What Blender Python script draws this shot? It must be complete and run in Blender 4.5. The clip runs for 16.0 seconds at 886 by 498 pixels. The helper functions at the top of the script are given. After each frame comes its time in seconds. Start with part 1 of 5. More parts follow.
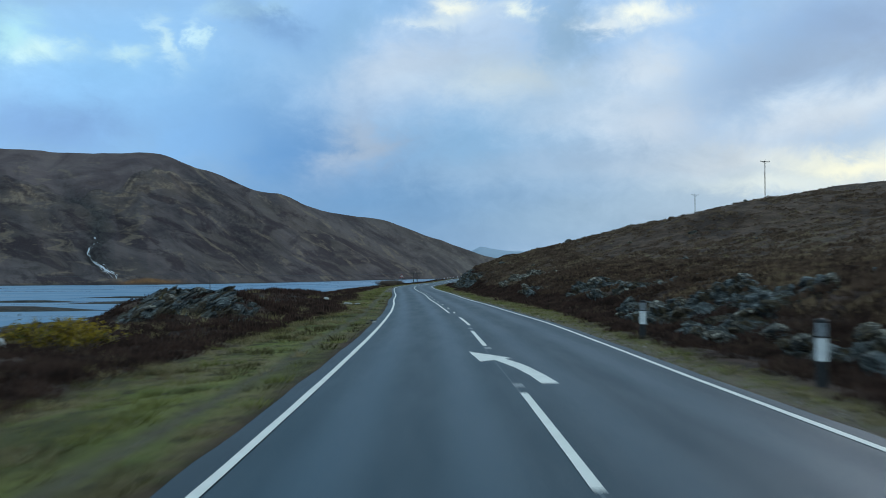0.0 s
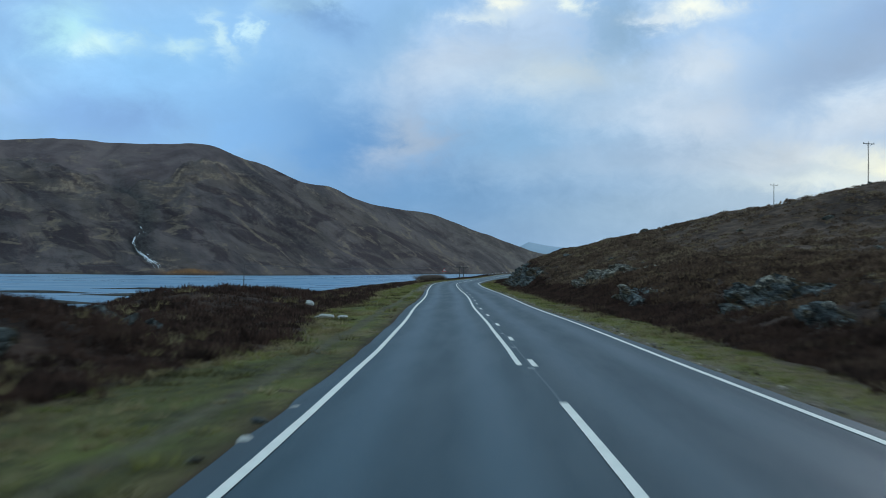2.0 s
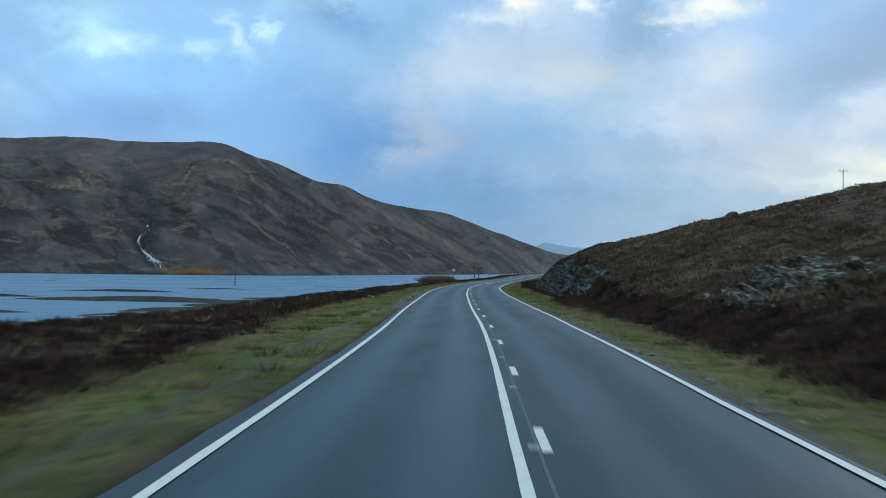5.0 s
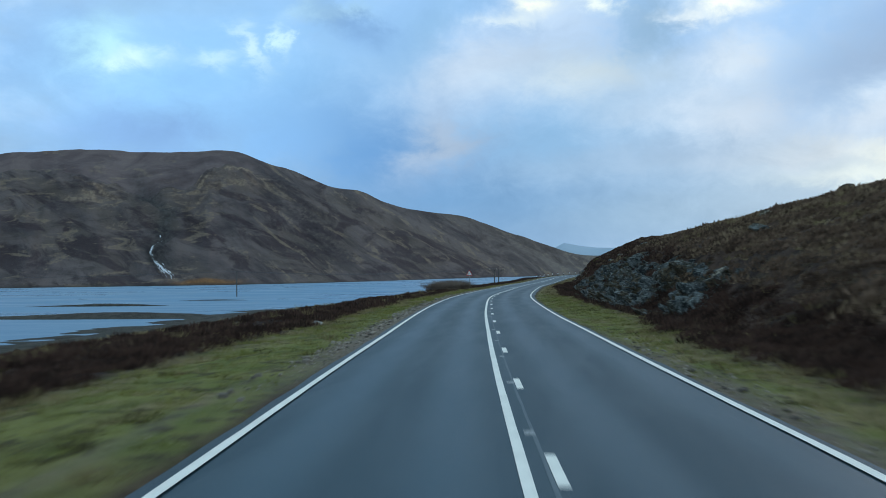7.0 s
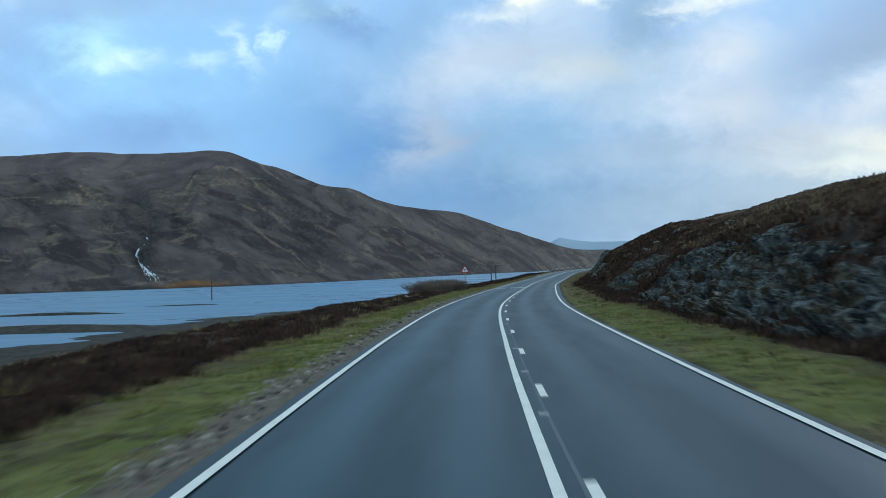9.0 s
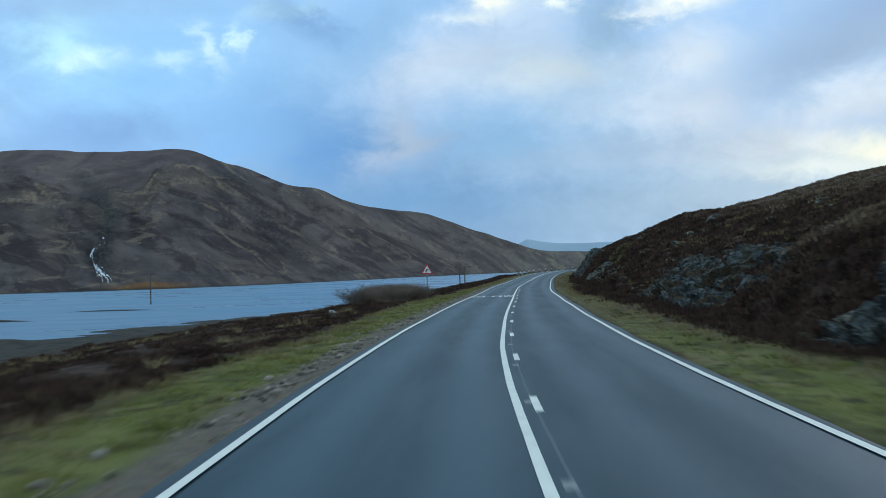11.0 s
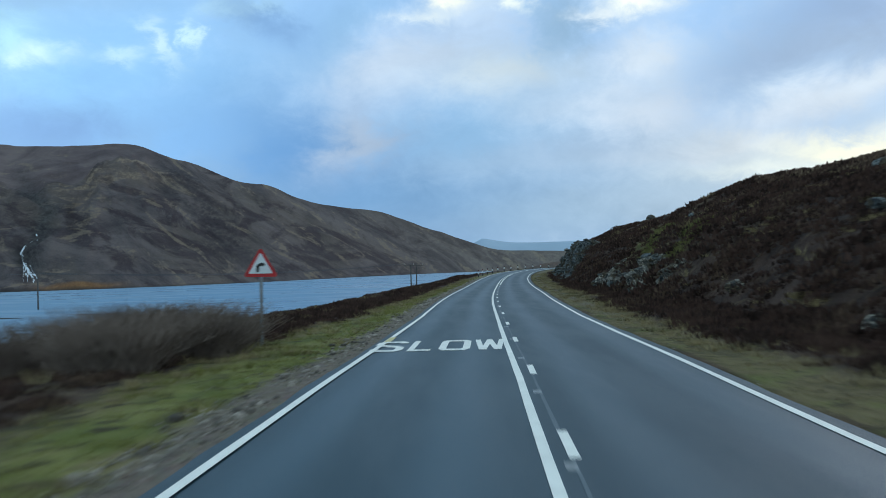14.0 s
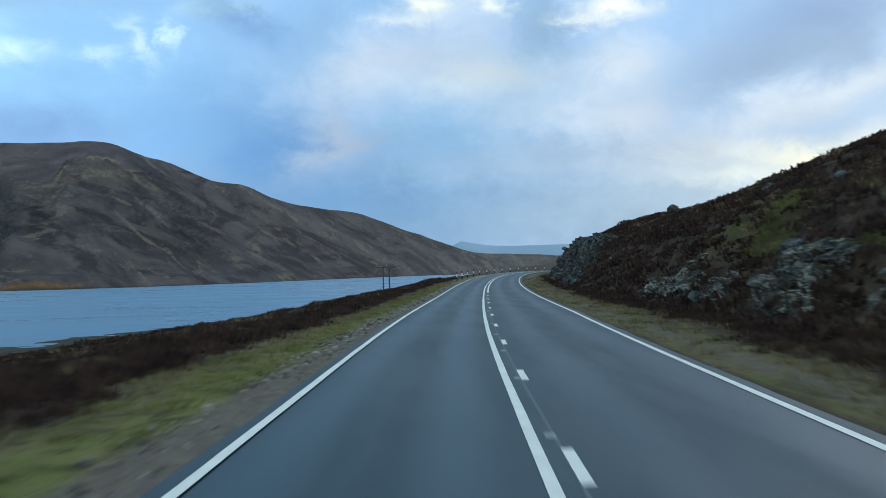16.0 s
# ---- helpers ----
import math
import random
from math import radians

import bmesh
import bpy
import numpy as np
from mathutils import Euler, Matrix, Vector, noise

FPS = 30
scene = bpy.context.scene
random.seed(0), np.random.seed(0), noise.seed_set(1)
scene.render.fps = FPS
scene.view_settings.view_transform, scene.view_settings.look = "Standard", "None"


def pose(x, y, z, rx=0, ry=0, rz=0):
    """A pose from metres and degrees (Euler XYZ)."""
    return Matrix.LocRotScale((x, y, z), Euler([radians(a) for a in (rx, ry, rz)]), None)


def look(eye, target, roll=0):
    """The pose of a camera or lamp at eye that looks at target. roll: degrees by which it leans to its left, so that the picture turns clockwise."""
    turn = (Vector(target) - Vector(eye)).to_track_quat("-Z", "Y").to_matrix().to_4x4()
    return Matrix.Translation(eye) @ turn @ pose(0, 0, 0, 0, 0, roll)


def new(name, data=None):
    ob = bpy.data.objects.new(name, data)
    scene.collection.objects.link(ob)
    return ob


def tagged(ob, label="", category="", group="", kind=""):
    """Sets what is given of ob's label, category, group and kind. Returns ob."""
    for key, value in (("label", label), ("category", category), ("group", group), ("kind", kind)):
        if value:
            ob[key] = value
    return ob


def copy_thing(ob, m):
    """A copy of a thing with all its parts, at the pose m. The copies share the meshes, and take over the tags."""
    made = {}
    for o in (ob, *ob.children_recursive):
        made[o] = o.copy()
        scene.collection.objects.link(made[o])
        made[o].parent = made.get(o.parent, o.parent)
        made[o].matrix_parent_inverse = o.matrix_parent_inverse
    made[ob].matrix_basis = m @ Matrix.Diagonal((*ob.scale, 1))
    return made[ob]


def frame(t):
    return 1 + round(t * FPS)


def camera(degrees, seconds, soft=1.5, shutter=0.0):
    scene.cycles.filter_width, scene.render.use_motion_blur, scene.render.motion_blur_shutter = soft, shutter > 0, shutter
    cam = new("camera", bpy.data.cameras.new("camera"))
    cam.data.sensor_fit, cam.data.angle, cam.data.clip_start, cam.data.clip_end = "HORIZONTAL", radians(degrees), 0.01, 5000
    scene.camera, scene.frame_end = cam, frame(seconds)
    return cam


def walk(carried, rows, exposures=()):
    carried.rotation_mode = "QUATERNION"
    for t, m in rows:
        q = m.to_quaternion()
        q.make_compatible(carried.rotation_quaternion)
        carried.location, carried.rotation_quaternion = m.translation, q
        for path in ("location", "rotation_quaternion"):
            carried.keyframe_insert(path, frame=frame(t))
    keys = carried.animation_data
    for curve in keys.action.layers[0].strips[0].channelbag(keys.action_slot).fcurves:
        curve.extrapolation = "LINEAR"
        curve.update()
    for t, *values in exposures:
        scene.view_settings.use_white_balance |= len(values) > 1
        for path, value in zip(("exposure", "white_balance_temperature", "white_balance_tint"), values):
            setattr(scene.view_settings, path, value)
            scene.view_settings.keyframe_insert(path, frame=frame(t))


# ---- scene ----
cam = camera(51.0, 16.0, soft=0.6, shutter=0.65)
PATH = [
    (0.0, look((0.178, -1.220, 1.681), (0.09, 98.74, 4.64), -0.16)),
    (0.5, look((0.169, 5.495, 1.673), (-1.36, 105.44, 4.61), -0.07)),
    (1.0, look((0.120, 12.135, 1.661), (-2.70, 112.06, 4.43), 0.43)),
    (1.5, look((0.030, 18.700, 1.645), (-3.98, 118.59, 4.17), 0.73)),
    (2.0, look((-0.098, 25.190, 1.627), (-5.31, 125.03, 4.01), 0.75)),
    (2.5, look((-0.264, 31.608, 1.606), (-6.21, 131.40, 4.02), 0.58)),
    (3.0, look((-0.452, 37.967, 1.586), (-6.44, 137.76, 3.97), 1.00)),
    (3.5, look((-0.644, 44.285, 1.569), (-6.57, 144.08, 3.88), 0.88)),
    (6.0, look((-1.522, 75.695, 1.565), (-9.23, 175.37, 4.09), 0.71)),
    (6.5, look((-1.781, 81.984, 1.581), (-10.08, 181.60, 4.22), 0.38)),
    (7.0, look((-2.147, 88.277, 1.596), (-11.03, 187.84, 4.39), -0.57)),
    (7.5, look((-2.556, 94.570, 1.613), (-11.50, 194.13, 4.37), -0.78)),
    (8.0, look((-2.972, 100.861, 1.623), (-11.98, 200.41, 4.47), -1.36)),
    (8.5, look((-3.368, 107.147, 1.620), (-12.21, 206.72, 4.37), -1.49)),
    (9.0, look((-3.739, 113.437, 1.611), (-12.04, 213.06, 4.09), -1.71)),
    (11.5, look((-5.060, 145.248, 1.575), (-8.95, 245.14, 4.11), -1.52)),
    (12.0, look((-5.132, 151.718, 1.573), (-8.07, 251.64, 4.08), -1.36)),
    (12.5, look((-5.112, 158.227, 1.570), (-7.08, 258.18, 4.00), -0.93)),
    (13.0, look((-4.992, 164.750, 1.564), (-6.22, 264.71, 4.02), -0.90)),
    (13.5, look((-4.819, 171.264, 1.552), (-5.41, 271.23, 4.04), -1.28)),
    (14.0, look((-4.614, 177.739, 1.531), (-4.68, 277.71, 3.85), -1.58)),
    (14.5, look((-4.397, 184.156, 1.501), (-3.95, 284.13, 3.87), -1.91)),
    (15.0, look((-4.174, 190.509, 1.460), (-3.23, 290.48, 3.57), -1.25)),
    (15.5, look((-3.945, 196.798, 1.408), (-2.34, 296.76, 3.81), -1.37)),
    (16.0, look((-3.728, 203.023, 1.423), (-1.46, 302.96, 3.99), -1.13)),
]
walk(cam, PATH, exposures=((0.0, 0.0), (3.5, 0.0), (6.0, 0.14), (16.0, 0.14)))

# ---------------------------------------------------------------- world and sun
SUN_EL, SUN_AZ = radians(14), radians(38)      # a low veiled sun ahead, to the right of the road

world = bpy.data.worlds.new("sky")
scene.world = world
world.use_nodes = True
wt = world.node_tree
wt.nodes.clear()


def wnode(kind, **values):
    n = wt.nodes.new(kind)
    for k, v in values.items():
        n.inputs[k].default_value = v
    return n


def wmath(op, a, b=None):
    n = wt.nodes.new("ShaderNodeMath")
    n.operation = op
    for i, v in enumerate((a, b)):
        if v is None:
            continue
        if isinstance(v, (int, float)):
            n.inputs[i].default_value = v
        else:
            wt.links.new(v, n.inputs[i])
    return n.outputs[0]


def wmix(fac, a, b, op="MIX"):
    n = wt.nodes.new("ShaderNodeMix")
    n.data_type, n.blend_type = "RGBA", op
    for i, v in ((0, fac), (6, a), (7, b)):
        if isinstance(v, (int, float)):
            n.inputs[i].default_value = v
        elif isinstance(v, tuple):
            n.inputs[i].default_value = (*v, 1)
        else:
            wt.links.new(v, n.inputs[i])
    return n.outputs[2]


def wramp(v, lo, hi):
    n = wt.nodes.new("ShaderNodeMapRange")
    n.interpolation_type = "SMOOTHSTEP"
    wt.links.new(v, n.inputs[0])
    n.inputs[1].default_value, n.inputs[2].default_value = lo, hi
    return n.outputs[0]


def srgb(r, g, b):
    return tuple(c / 12.92 if c <= 0.04045 else ((c + 0.055) / 1.055) ** 2.4 for c in (r / 255, g / 255, b / 255))


w_dir = wt.nodes.new("ShaderNodeTexCoord").outputs["Generated"]
w_sep = wt.nodes.new("ShaderNodeSeparateXYZ")
wt.links.new(w_dir, w_sep.inputs[0])
w_x, w_y, w_z = w_sep.outputs
w_sky = wt.nodes.new("ShaderNodeTexSky")
w_sky.sky_type, w_sky.sun_disc = "NISHITA", False
w_sky.sun_elevation, w_sky.sun_rotation = SUN_EL, SUN_AZ
w_sky.air_density, w_sky.dust_density, w_sky.ozone_density = 1.2, 2.0, 2.0
w_blue = wt.nodes.new("ShaderNodeVectorMath")
w_blue.operation = "SCALE"
wt.links.new(w_sky.outputs[0], w_blue.inputs[0])
w_blue.inputs[3].default_value = 0.10


def wnoise(scale, detail, rough, offset, stretch):
    """Cloud noise over the vault, stretched sideways as banks of cloud are."""
    m = wt.nodes.new("ShaderNodeMapping")
    m.inputs["Location"].default_value = offset
    m.inputs["Scale"].default_value = stretch
    wt.links.new(w_dir, m.inputs[0])
    n = wnode("ShaderNodeTexNoise", Scale=scale, Detail=detail, Roughness=rough)
    n.inputs["Distortion"].default_value = 0.35
    wt.links.new(m.outputs[0], n.inputs["Vector"])
    return n.outputs[0]


n_big = wnoise(3.2, 5.0, 0.55, (3.1, 0.7, 1.9), (1.0, 1.0, 1.7))
n_mid = wnoise(9.0, 6.0, 0.6, (7.3, 2.2, 0.4), (1.0, 1.0, 1.6))
n_fine = wnoise(26.0, 5.0, 0.65, (1.3, 5.2, 8.4), (1.0, 1.0, 1.5))
# sideways and upward place on the vault, ahead of the road, pushed about by the noise
w_az = wmath("DIVIDE", w_x, wmath("MAXIMUM", w_y, 0.05))
w_el = wmath("DIVIDE", w_z, wmath("MAXIMUM", w_y, 0.05))
w_u = wmath("ADD", w_az, wmath("ADD", wmath("MULTIPLY", wmath("SUBTRACT", n_mid, 0.5), 0.13), wmath("MULTIPLY", wmath("SUBTRACT", n_fine, 0.5), 0.055)))
w_v = wmath("ADD", w_el, wmath("ADD", wmath("MULTIPLY", wmath("SUBTRACT", n_fine, 0.5), 0.038), wmath("MULTIPLY", wmath("SUBTRACT", n_mid, 0.5), -0.03)))
w_ahead = wramp(w_y, 0.15, 0.5)

# overcast: blue-grey below, lighter and bluer above
grey = wmix(wramp(n_big, 0.40, 0.62), srgb(174, 205, 228), srgb(198, 221, 236))
sky_col = wmix(wramp(w_z, 0.0, 0.30), srgb(138, 171, 208), srgb(154, 192, 238))
sky_col = wmix(wramp(n_big, 0.38, 0.62), sky_col, srgb(164, 193, 226))
w_view = wmath("MULTIPLY", wramp(w_y, 0.45, 0.80), wramp(w_z, 0.42, 0.30))
sky_col = wmix(w_view, grey, sky_col)
sky_col = wmix(wmath("MULTIPLY", wramp(n_mid, 0.5, 0.72), 0.30), sky_col, srgb(212, 222, 234))


def bank(col, u, v, ru, rv, tint, power, lean=0.0, soft=1.0):
    """A bank of cloud, or a gap in it, at a place on the vault."""
    du = wmath("SUBTRACT", w_u, u)
    dv = wmath("SUBTRACT", w_v, v)
    if lean:
        dv = wmath("SUBTRACT", dv, wmath("MULTIPLY", du, lean))
    a = wmath("POWER", wmath("ABSOLUTE", wmath("DIVIDE", du, ru)), 2.0)
    b = wmath("POWER", wmath("ABSOLUTE", wmath("DIVIDE", dv, rv)), 2.0)
    far = wmath("ADD", a, b)
    k = wmath("EXPONENT", wmath("MULTIPLY", far, -soft))
    k = wmath("MULTIPLY", wmath("MULTIPLY", k, power), w_ahead)
    n = wt.nodes.new("ShaderNodeClamp")
    wt.links.new(k, n.inputs[0])
    return wmix(n.outputs[0], col, srgb(*tint))


# the banks seen over the road: blue gaps, grey and white masses, glare near the veiled sun
sky_col = bank(sky_col, -0.37, 0.215, 0.20, 0.11, (150, 202, 250), 0.85)
sky_col = bank(sky_col, -0.43, 0.165, 0.10, 0.030, (134, 172, 226), 0.8)
sky_col = bank(sky_col, -0.16, 0.130, 0.11, 0.065, (98, 150, 208), 0.95, -0.3)
sky_col = bank(sky_col, -0.28, 0.150, 0.07, 0.040, (132, 182, 238), 0.6)
sky_col = bank(sky_col, -0.03, 0.075, 0.22, 0.045, (104, 150, 198), 0.9)
sky_col = bank(sky_col, 0.16, 0.055, 0.16, 0.035, (132, 165, 198), 0.85)
sky_col = bank(sky_col, 0.30, 0.075, 0.16, 0.035, (164, 187, 212), 0.8)
sky_col = bank(sky_col, 0.05, 0.150, 0.12, 0.032, (128, 174, 218), 0.95)
sky_col = bank(sky_col, 0.10, 0.112, 0.13, 0.018, (152, 180, 212), 0.6)
sky_col = bank(sky_col, -0.10, 0.265, 0.055, 0.050, (142, 182, 222), 0.8, 0.5)
sky_col = bank(sky_col, -0.03, 0.225, 0.085, 0.040, (192, 204, 224), 0.85, 0.25)
sky_col = bank(sky_col, 0.08, 0.215, 0.075, 0.030, (198, 208, 218), 0.9)
sky_col = bank(sky_col, -0.105, 0.145, 0.034, 0.036, (172, 187, 212), 0.85, 0.5)
sky_col = bank(sky_col, 0.045, 0.275, 0.050, 0.030, (196, 212, 236), 0.7)
sky_col = bank(sky_col, 0.125, 0.265, 0.030, 0.045, (140, 172, 204), 0.9)
sky_col = bank(sky_col, 0.225, 0.225, 0.055, 0.030, (212, 220, 234), 0.85)
sky_col = bank(sky_col, 0.23, 0.165, 0.070, 0.030, (208, 214, 228), 0.8)
sky_col = bank(sky_col, 0.45, 0.275, 0.100, 0.045, (124, 158, 204), 0.95, 0.2)
sky_col = bank(sky_col, 0.37, 0.220, 0.090, 0.036, (138, 164, 200), 0.9, 0.35)
sky_col = bank(sky_col, 0.42, 0.175, 0.12, 0.024, (198, 206, 222), 0.8, 0.35)
sky_col = bank(sky_col, 0.46, 0.200, 0.06, 0.016, (208, 220, 238), 0.6, 0.35)
sky_col = bank(sky_col, 0.30, 0.125, 0.14, 0.016, (216, 220, 228), 0.75)
sky_col = bank(sky_col, -0.475, 0.265, 0.040, 0.026, (196, 242, 250), 0.85)
sky_col = bank(sky_col, -0.435, 0.248, 0.036, 0.015, (214, 244, 248), 0.95, soft=1.2)
sky_col = bank(sky_col, -0.345, 0.243, 0.030, 0.011, (206, 236, 244), 0.7, soft=1.4)
sky_col = bank(sky_col, -0.298, 0.252, 0.020, 0.020, (212, 238, 246), 0.8, -0.9, 1.4)
sky_col = bank(sky_col, -0.262, 0.262, 0.010, 0.016, (206, 236, 250), 0.9, soft=1.4)
sky_col = bank(sky_col, -0.21, 0.292, 0.035, 0.010, (200, 236, 250), 0.9)
sky_col = bank(sky_col, 0.010, 0.292, 0.034, 0.014, (248, 247, 238), 1.0, soft=1.3)
sky_col = bank(sky_col, -0.015, 0.274, 0.030, 0.008, (226, 234, 240), 0.8)
sky_col = bank(sky_col, 0.082, 0.290, 0.022, 0.010, (242, 246, 240), 0.9, soft=1.3)
sky_col = bank(sky_col, 0.215, 0.285, 0.046, 0.016, (252, 250, 240), 1.0, soft=1.3)
sky_col = bank(sky_col, 0.170, 0.272, 0.030, 0.007, (236, 240, 244), 0.8)
sky_col = bank(sky_col, 0.44, 0.118, 0.075, 0.013, (248, 243, 222), 0.95)
sky_col = bank(sky_col, 0.36, 0.100, 0.10, 0.012, (228, 232, 230), 0.75)
sky_col = bank(sky_col, 0.52, 0.120, 0.06, 0.030, (238, 234, 220), 0.7)
sky_col = bank(sky_col, -0.20, 0.285, 0.045, 0.022, (120, 158, 206), 0.8, -0.4)
sky_col = bank(sky_col, 0.13, 0.165, 0.08, 0.022, (186, 202, 224), 0.6, 0.1)
sky_col = bank(sky_col, 0.18, 0.128, 0.10, 0.016, (140, 168, 202), 0.6)
w_low = wramp(w_z, 0.02, -0.12)
sky_col = wmix(w_low, sky_col, srgb(95, 100, 105))
w_puff = wmath("MULTIPLY", wmath("SUBTRACT", n_fine, 0.5), 0.15)
w_puff = wmath("ADD", wmath("ADD", w_puff, wmath("MULTIPLY", wmath("SUBTRACT", n_mid, 0.5), 0.34)), 1.0)
w_tone = wt.nodes.new("ShaderNodeVectorMath")
w_tone.operation = "SCALE"
wt.links.new(sky_col, w_tone.inputs[0])
wt.links.new(w_puff, w_tone.inputs[3])
w_all = wmix(0.95, w_blue.outputs[0], w_tone.outputs[0])
w_bg = wnode("ShaderNodeBackground", Strength=1.05)
w_cool = wmix(1.0, w_all, (0.925, 1.0, 1.0), "MULTIPLY")
wt.links.new(w_cool, w_bg.inputs[0])
wt.links.new(w_bg.outputs[0], wt.nodes.new("ShaderNodeOutputWorld").inputs[0])

sun_data = bpy.data.lights.new("sun", "SUN")
sun_data.energy, sun_data.angle, sun_data.color = 0.5, radians(30), (0.96, 0.97, 1.0)
sun = new("sun", sun_data)
sun.matrix_world = look((0, 0, 60), (-math.sin(SUN_AZ) * math.cos(SUN_EL), -math.cos(SUN_AZ) * math.cos(SUN_EL), 60 - math.sin(SUN_EL)))


# ---------------------------------------------------------------- materials
class Shader:
    """A small builder for node materials."""

    def __init__(self, name, rough=0.9, spec=0.3, metal=0.0):
        self.mat = bpy.data.materials.new(name)
        self.mat.use_nodes = True
        self.t = self.mat.node_tree
        self.bsdf = self.t.nodes["Principled BSDF"]
        self.bsdf.inputs["Roughness"].default_value = rough
        self.bsdf.inputs["Specular IOR Level"].default_value = spec
        self.bsdf.inputs["Metallic"].default_value = metal
        self.pos = self.t.nodes.new("ShaderNodeNewGeometry").outputs["Position"]

    def put(self, socket, v):
        if isinstance(v, (int, float)):
            socket.default_value = v
        elif isinstance(v, tuple):
            socket.default_value = (*v, 1) if len(v) == 3 else v
        else:
            self.t.links.new(v, socket)

    def noise(self, scale, detail=4.0, rough=0.6, stretch=(1, 1, 1), vec=None, distort=0.0):
        m = self.t.nodes.new("ShaderNodeMapping")
        m.inputs["Scale"].default_value = stretch
        self.t.links.new(vec or self.pos, m.inputs[0])
        n = self.t.nodes.new("ShaderNodeTexNoise")
        n.inputs["Scale"].default_value, n.inputs["Detail"].default_value = scale, detail
        n.inputs["Roughness"].default_value, n.inputs["Distortion"].default_value = rough, distort
        self.t.links.new(m.outputs[0], n.inputs["Vector"])
        return n.outputs[0]

    def cells(self, scale, stretch=(1, 1, 1), feature="F1", colour=False):
        m = self.t.nodes.new("ShaderNodeMapping")
        m.inputs["Scale"].default_value = stretch
        self.t.links.new(self.pos, m.inputs[0])
        n = self.t.nodes.new("ShaderNodeTexVoronoi")
        n.feature = feature
        n.inputs["Scale"].default_value = scale
        self.t.links.new(m.outputs[0], n.inputs["Vector"])
        return n.outputs["Color" if colour else "Distance"]

    def ramp(self, v, lo, hi, a=0.0, b=1.0):
        n = self.t.nodes.new("ShaderNodeMapRange")
        n.interpolation_type = "SMOOTHSTEP"
        self.put(n.inputs[0], v)
        n.inputs[1].default_value, n.inputs[2].default_value = lo, hi
        n.inputs[3].default_value, n.inputs[4].default_value = a, b
        return n.outputs[0]

    def mix(self, f, a, b, op="MIX"):
        n = self.t.nodes.new("ShaderNodeMix")
        n.data_type, n.blend_type = "RGBA", op
        for i, v in ((0, f), (6, a), (7, b)):
            self.put(n.inputs[i], v)
        return n.outputs[2]

    def math(self, op, a, b=0.0):
        n = self.t.nodes.new("ShaderNodeMath")
        n.operation = op
        self.put(n.inputs[0], a)
        self.put(n.inputs[1], b)
        return n.outputs[0]

    def attribute(self, name):
        n = self.t.nodes.new("ShaderNodeAttribute")
        n.attribute_name = name
        return n.outputs["Fac"]

    def island(self):
        return self.t.nodes.new("ShaderNodeNewGeometry").outputs["Random Per Island"]

    def each(self):
        return self.t.nodes.new("ShaderNodeObjectInfo").outputs["Random"]

    def done(self, colour, bump=None, strength=0.5, distance=0.02, rough=None):
        self.put(self.bsdf.inputs["Base Color"], colour)
        if rough is not None:
            self.put(self.bsdf.inputs["Roughness"], rough)
        if bump is not None:
            n = self.t.nodes.new("ShaderNodeBump")
            n.inputs["Strength"].default_value, n.inputs["Distance"].default_value = strength, distance
            self.put(n.inputs["Height"], bump)
            self.t.links.new(n.outputs[0], self.bsdf.inputs["Normal"])
        return self.mat


def make_asphalt():
    s = Shader("asphalt", 0.62, 0.36)
    u = s.attribute("across")
    grain = s.noise(160, 3, 0.7)
    patch = s.noise(0.9, 4, 0.55, (1, 0.05, 1))
    blot = s.noise(1.6, 5, 0.6, (1, 0.12, 1))
    col = s.mix(s.ramp(patch, 0.3, 0.7), (0.006, 0.034, 0.053), (0.010, 0.041, 0.063))
    # tyre tracks polished a little lighter and smoother
    t = None
    for c in (-2.25, -0.85, 0.75, 2.15):
        d = s.math("ABSOLUTE", s.math("SUBTRACT", u, c))
        k = s.ramp(d, 0.55, 0.05)
        t = k if t is None else s.math("ADD", t, k)
    t = s.math("MULTIPLY", t, s.ramp(blot, 0.25, 0.75, 0.6, 1.0))
    col = s.mix(s.math("MULTIPLY", t, 0.70), col, (0.021, 0.064, 0.095))
    col = s.mix(s.ramp(grain, 0.55, 0.75, 0.0, 0.35), col, (0.055, 0.095, 0.125))
    # the far lane's dim reflection beside the hill, painted as a darker colour
    col = s.mix(s.ramp(u, -0.05, 0.02, 0.0, 0.30), col, (0.002, 0.022, 0.040))
    rim = s.ramp(s.math("ABSOLUTE", u), 2.9, 3.3)
    col = s.mix(s.math("MULTIPLY", rim, s.ramp(blot, 0.3, 0.6, 0.3, 0.9)), col, (0.014, 0.034, 0.052))
    rough = s.math("SUBTRACT", s.ramp(blot, 0.3, 0.7, 0.54, 0.62), s.math("MULTIPLY", t, 0.09))
    return s.done(col, grain, 0.35, 0.006, rough)


def make_paint():
    s = Shader("road_paint", 0.6, 0.4)
    n = s.noise(40, 4, 0.7)
    m = s.noise(3, 4, 0.6)
    col = s.mix(s.ramp(m, 0.3, 0.7), (0.72, 0.70, 0.65), (0.84, 0.82, 0.76))
    col = s.mix(s.ramp(n, 0.60, 0.74, 0.0, 0.75), col, (0.10, 0.105, 0.11))
    return s.done(col, n, 0.3, 0.004)


def make_worn_paint(name, a, b, wear):
    s = Shader(name, 0.7, 0.3)
    n = s.noise(35, 4, 0.75)
    return s.done(s.mix(s.ramp(n, 0.35, 0.35 + wear), a, b), n, 0.3, 0.004)


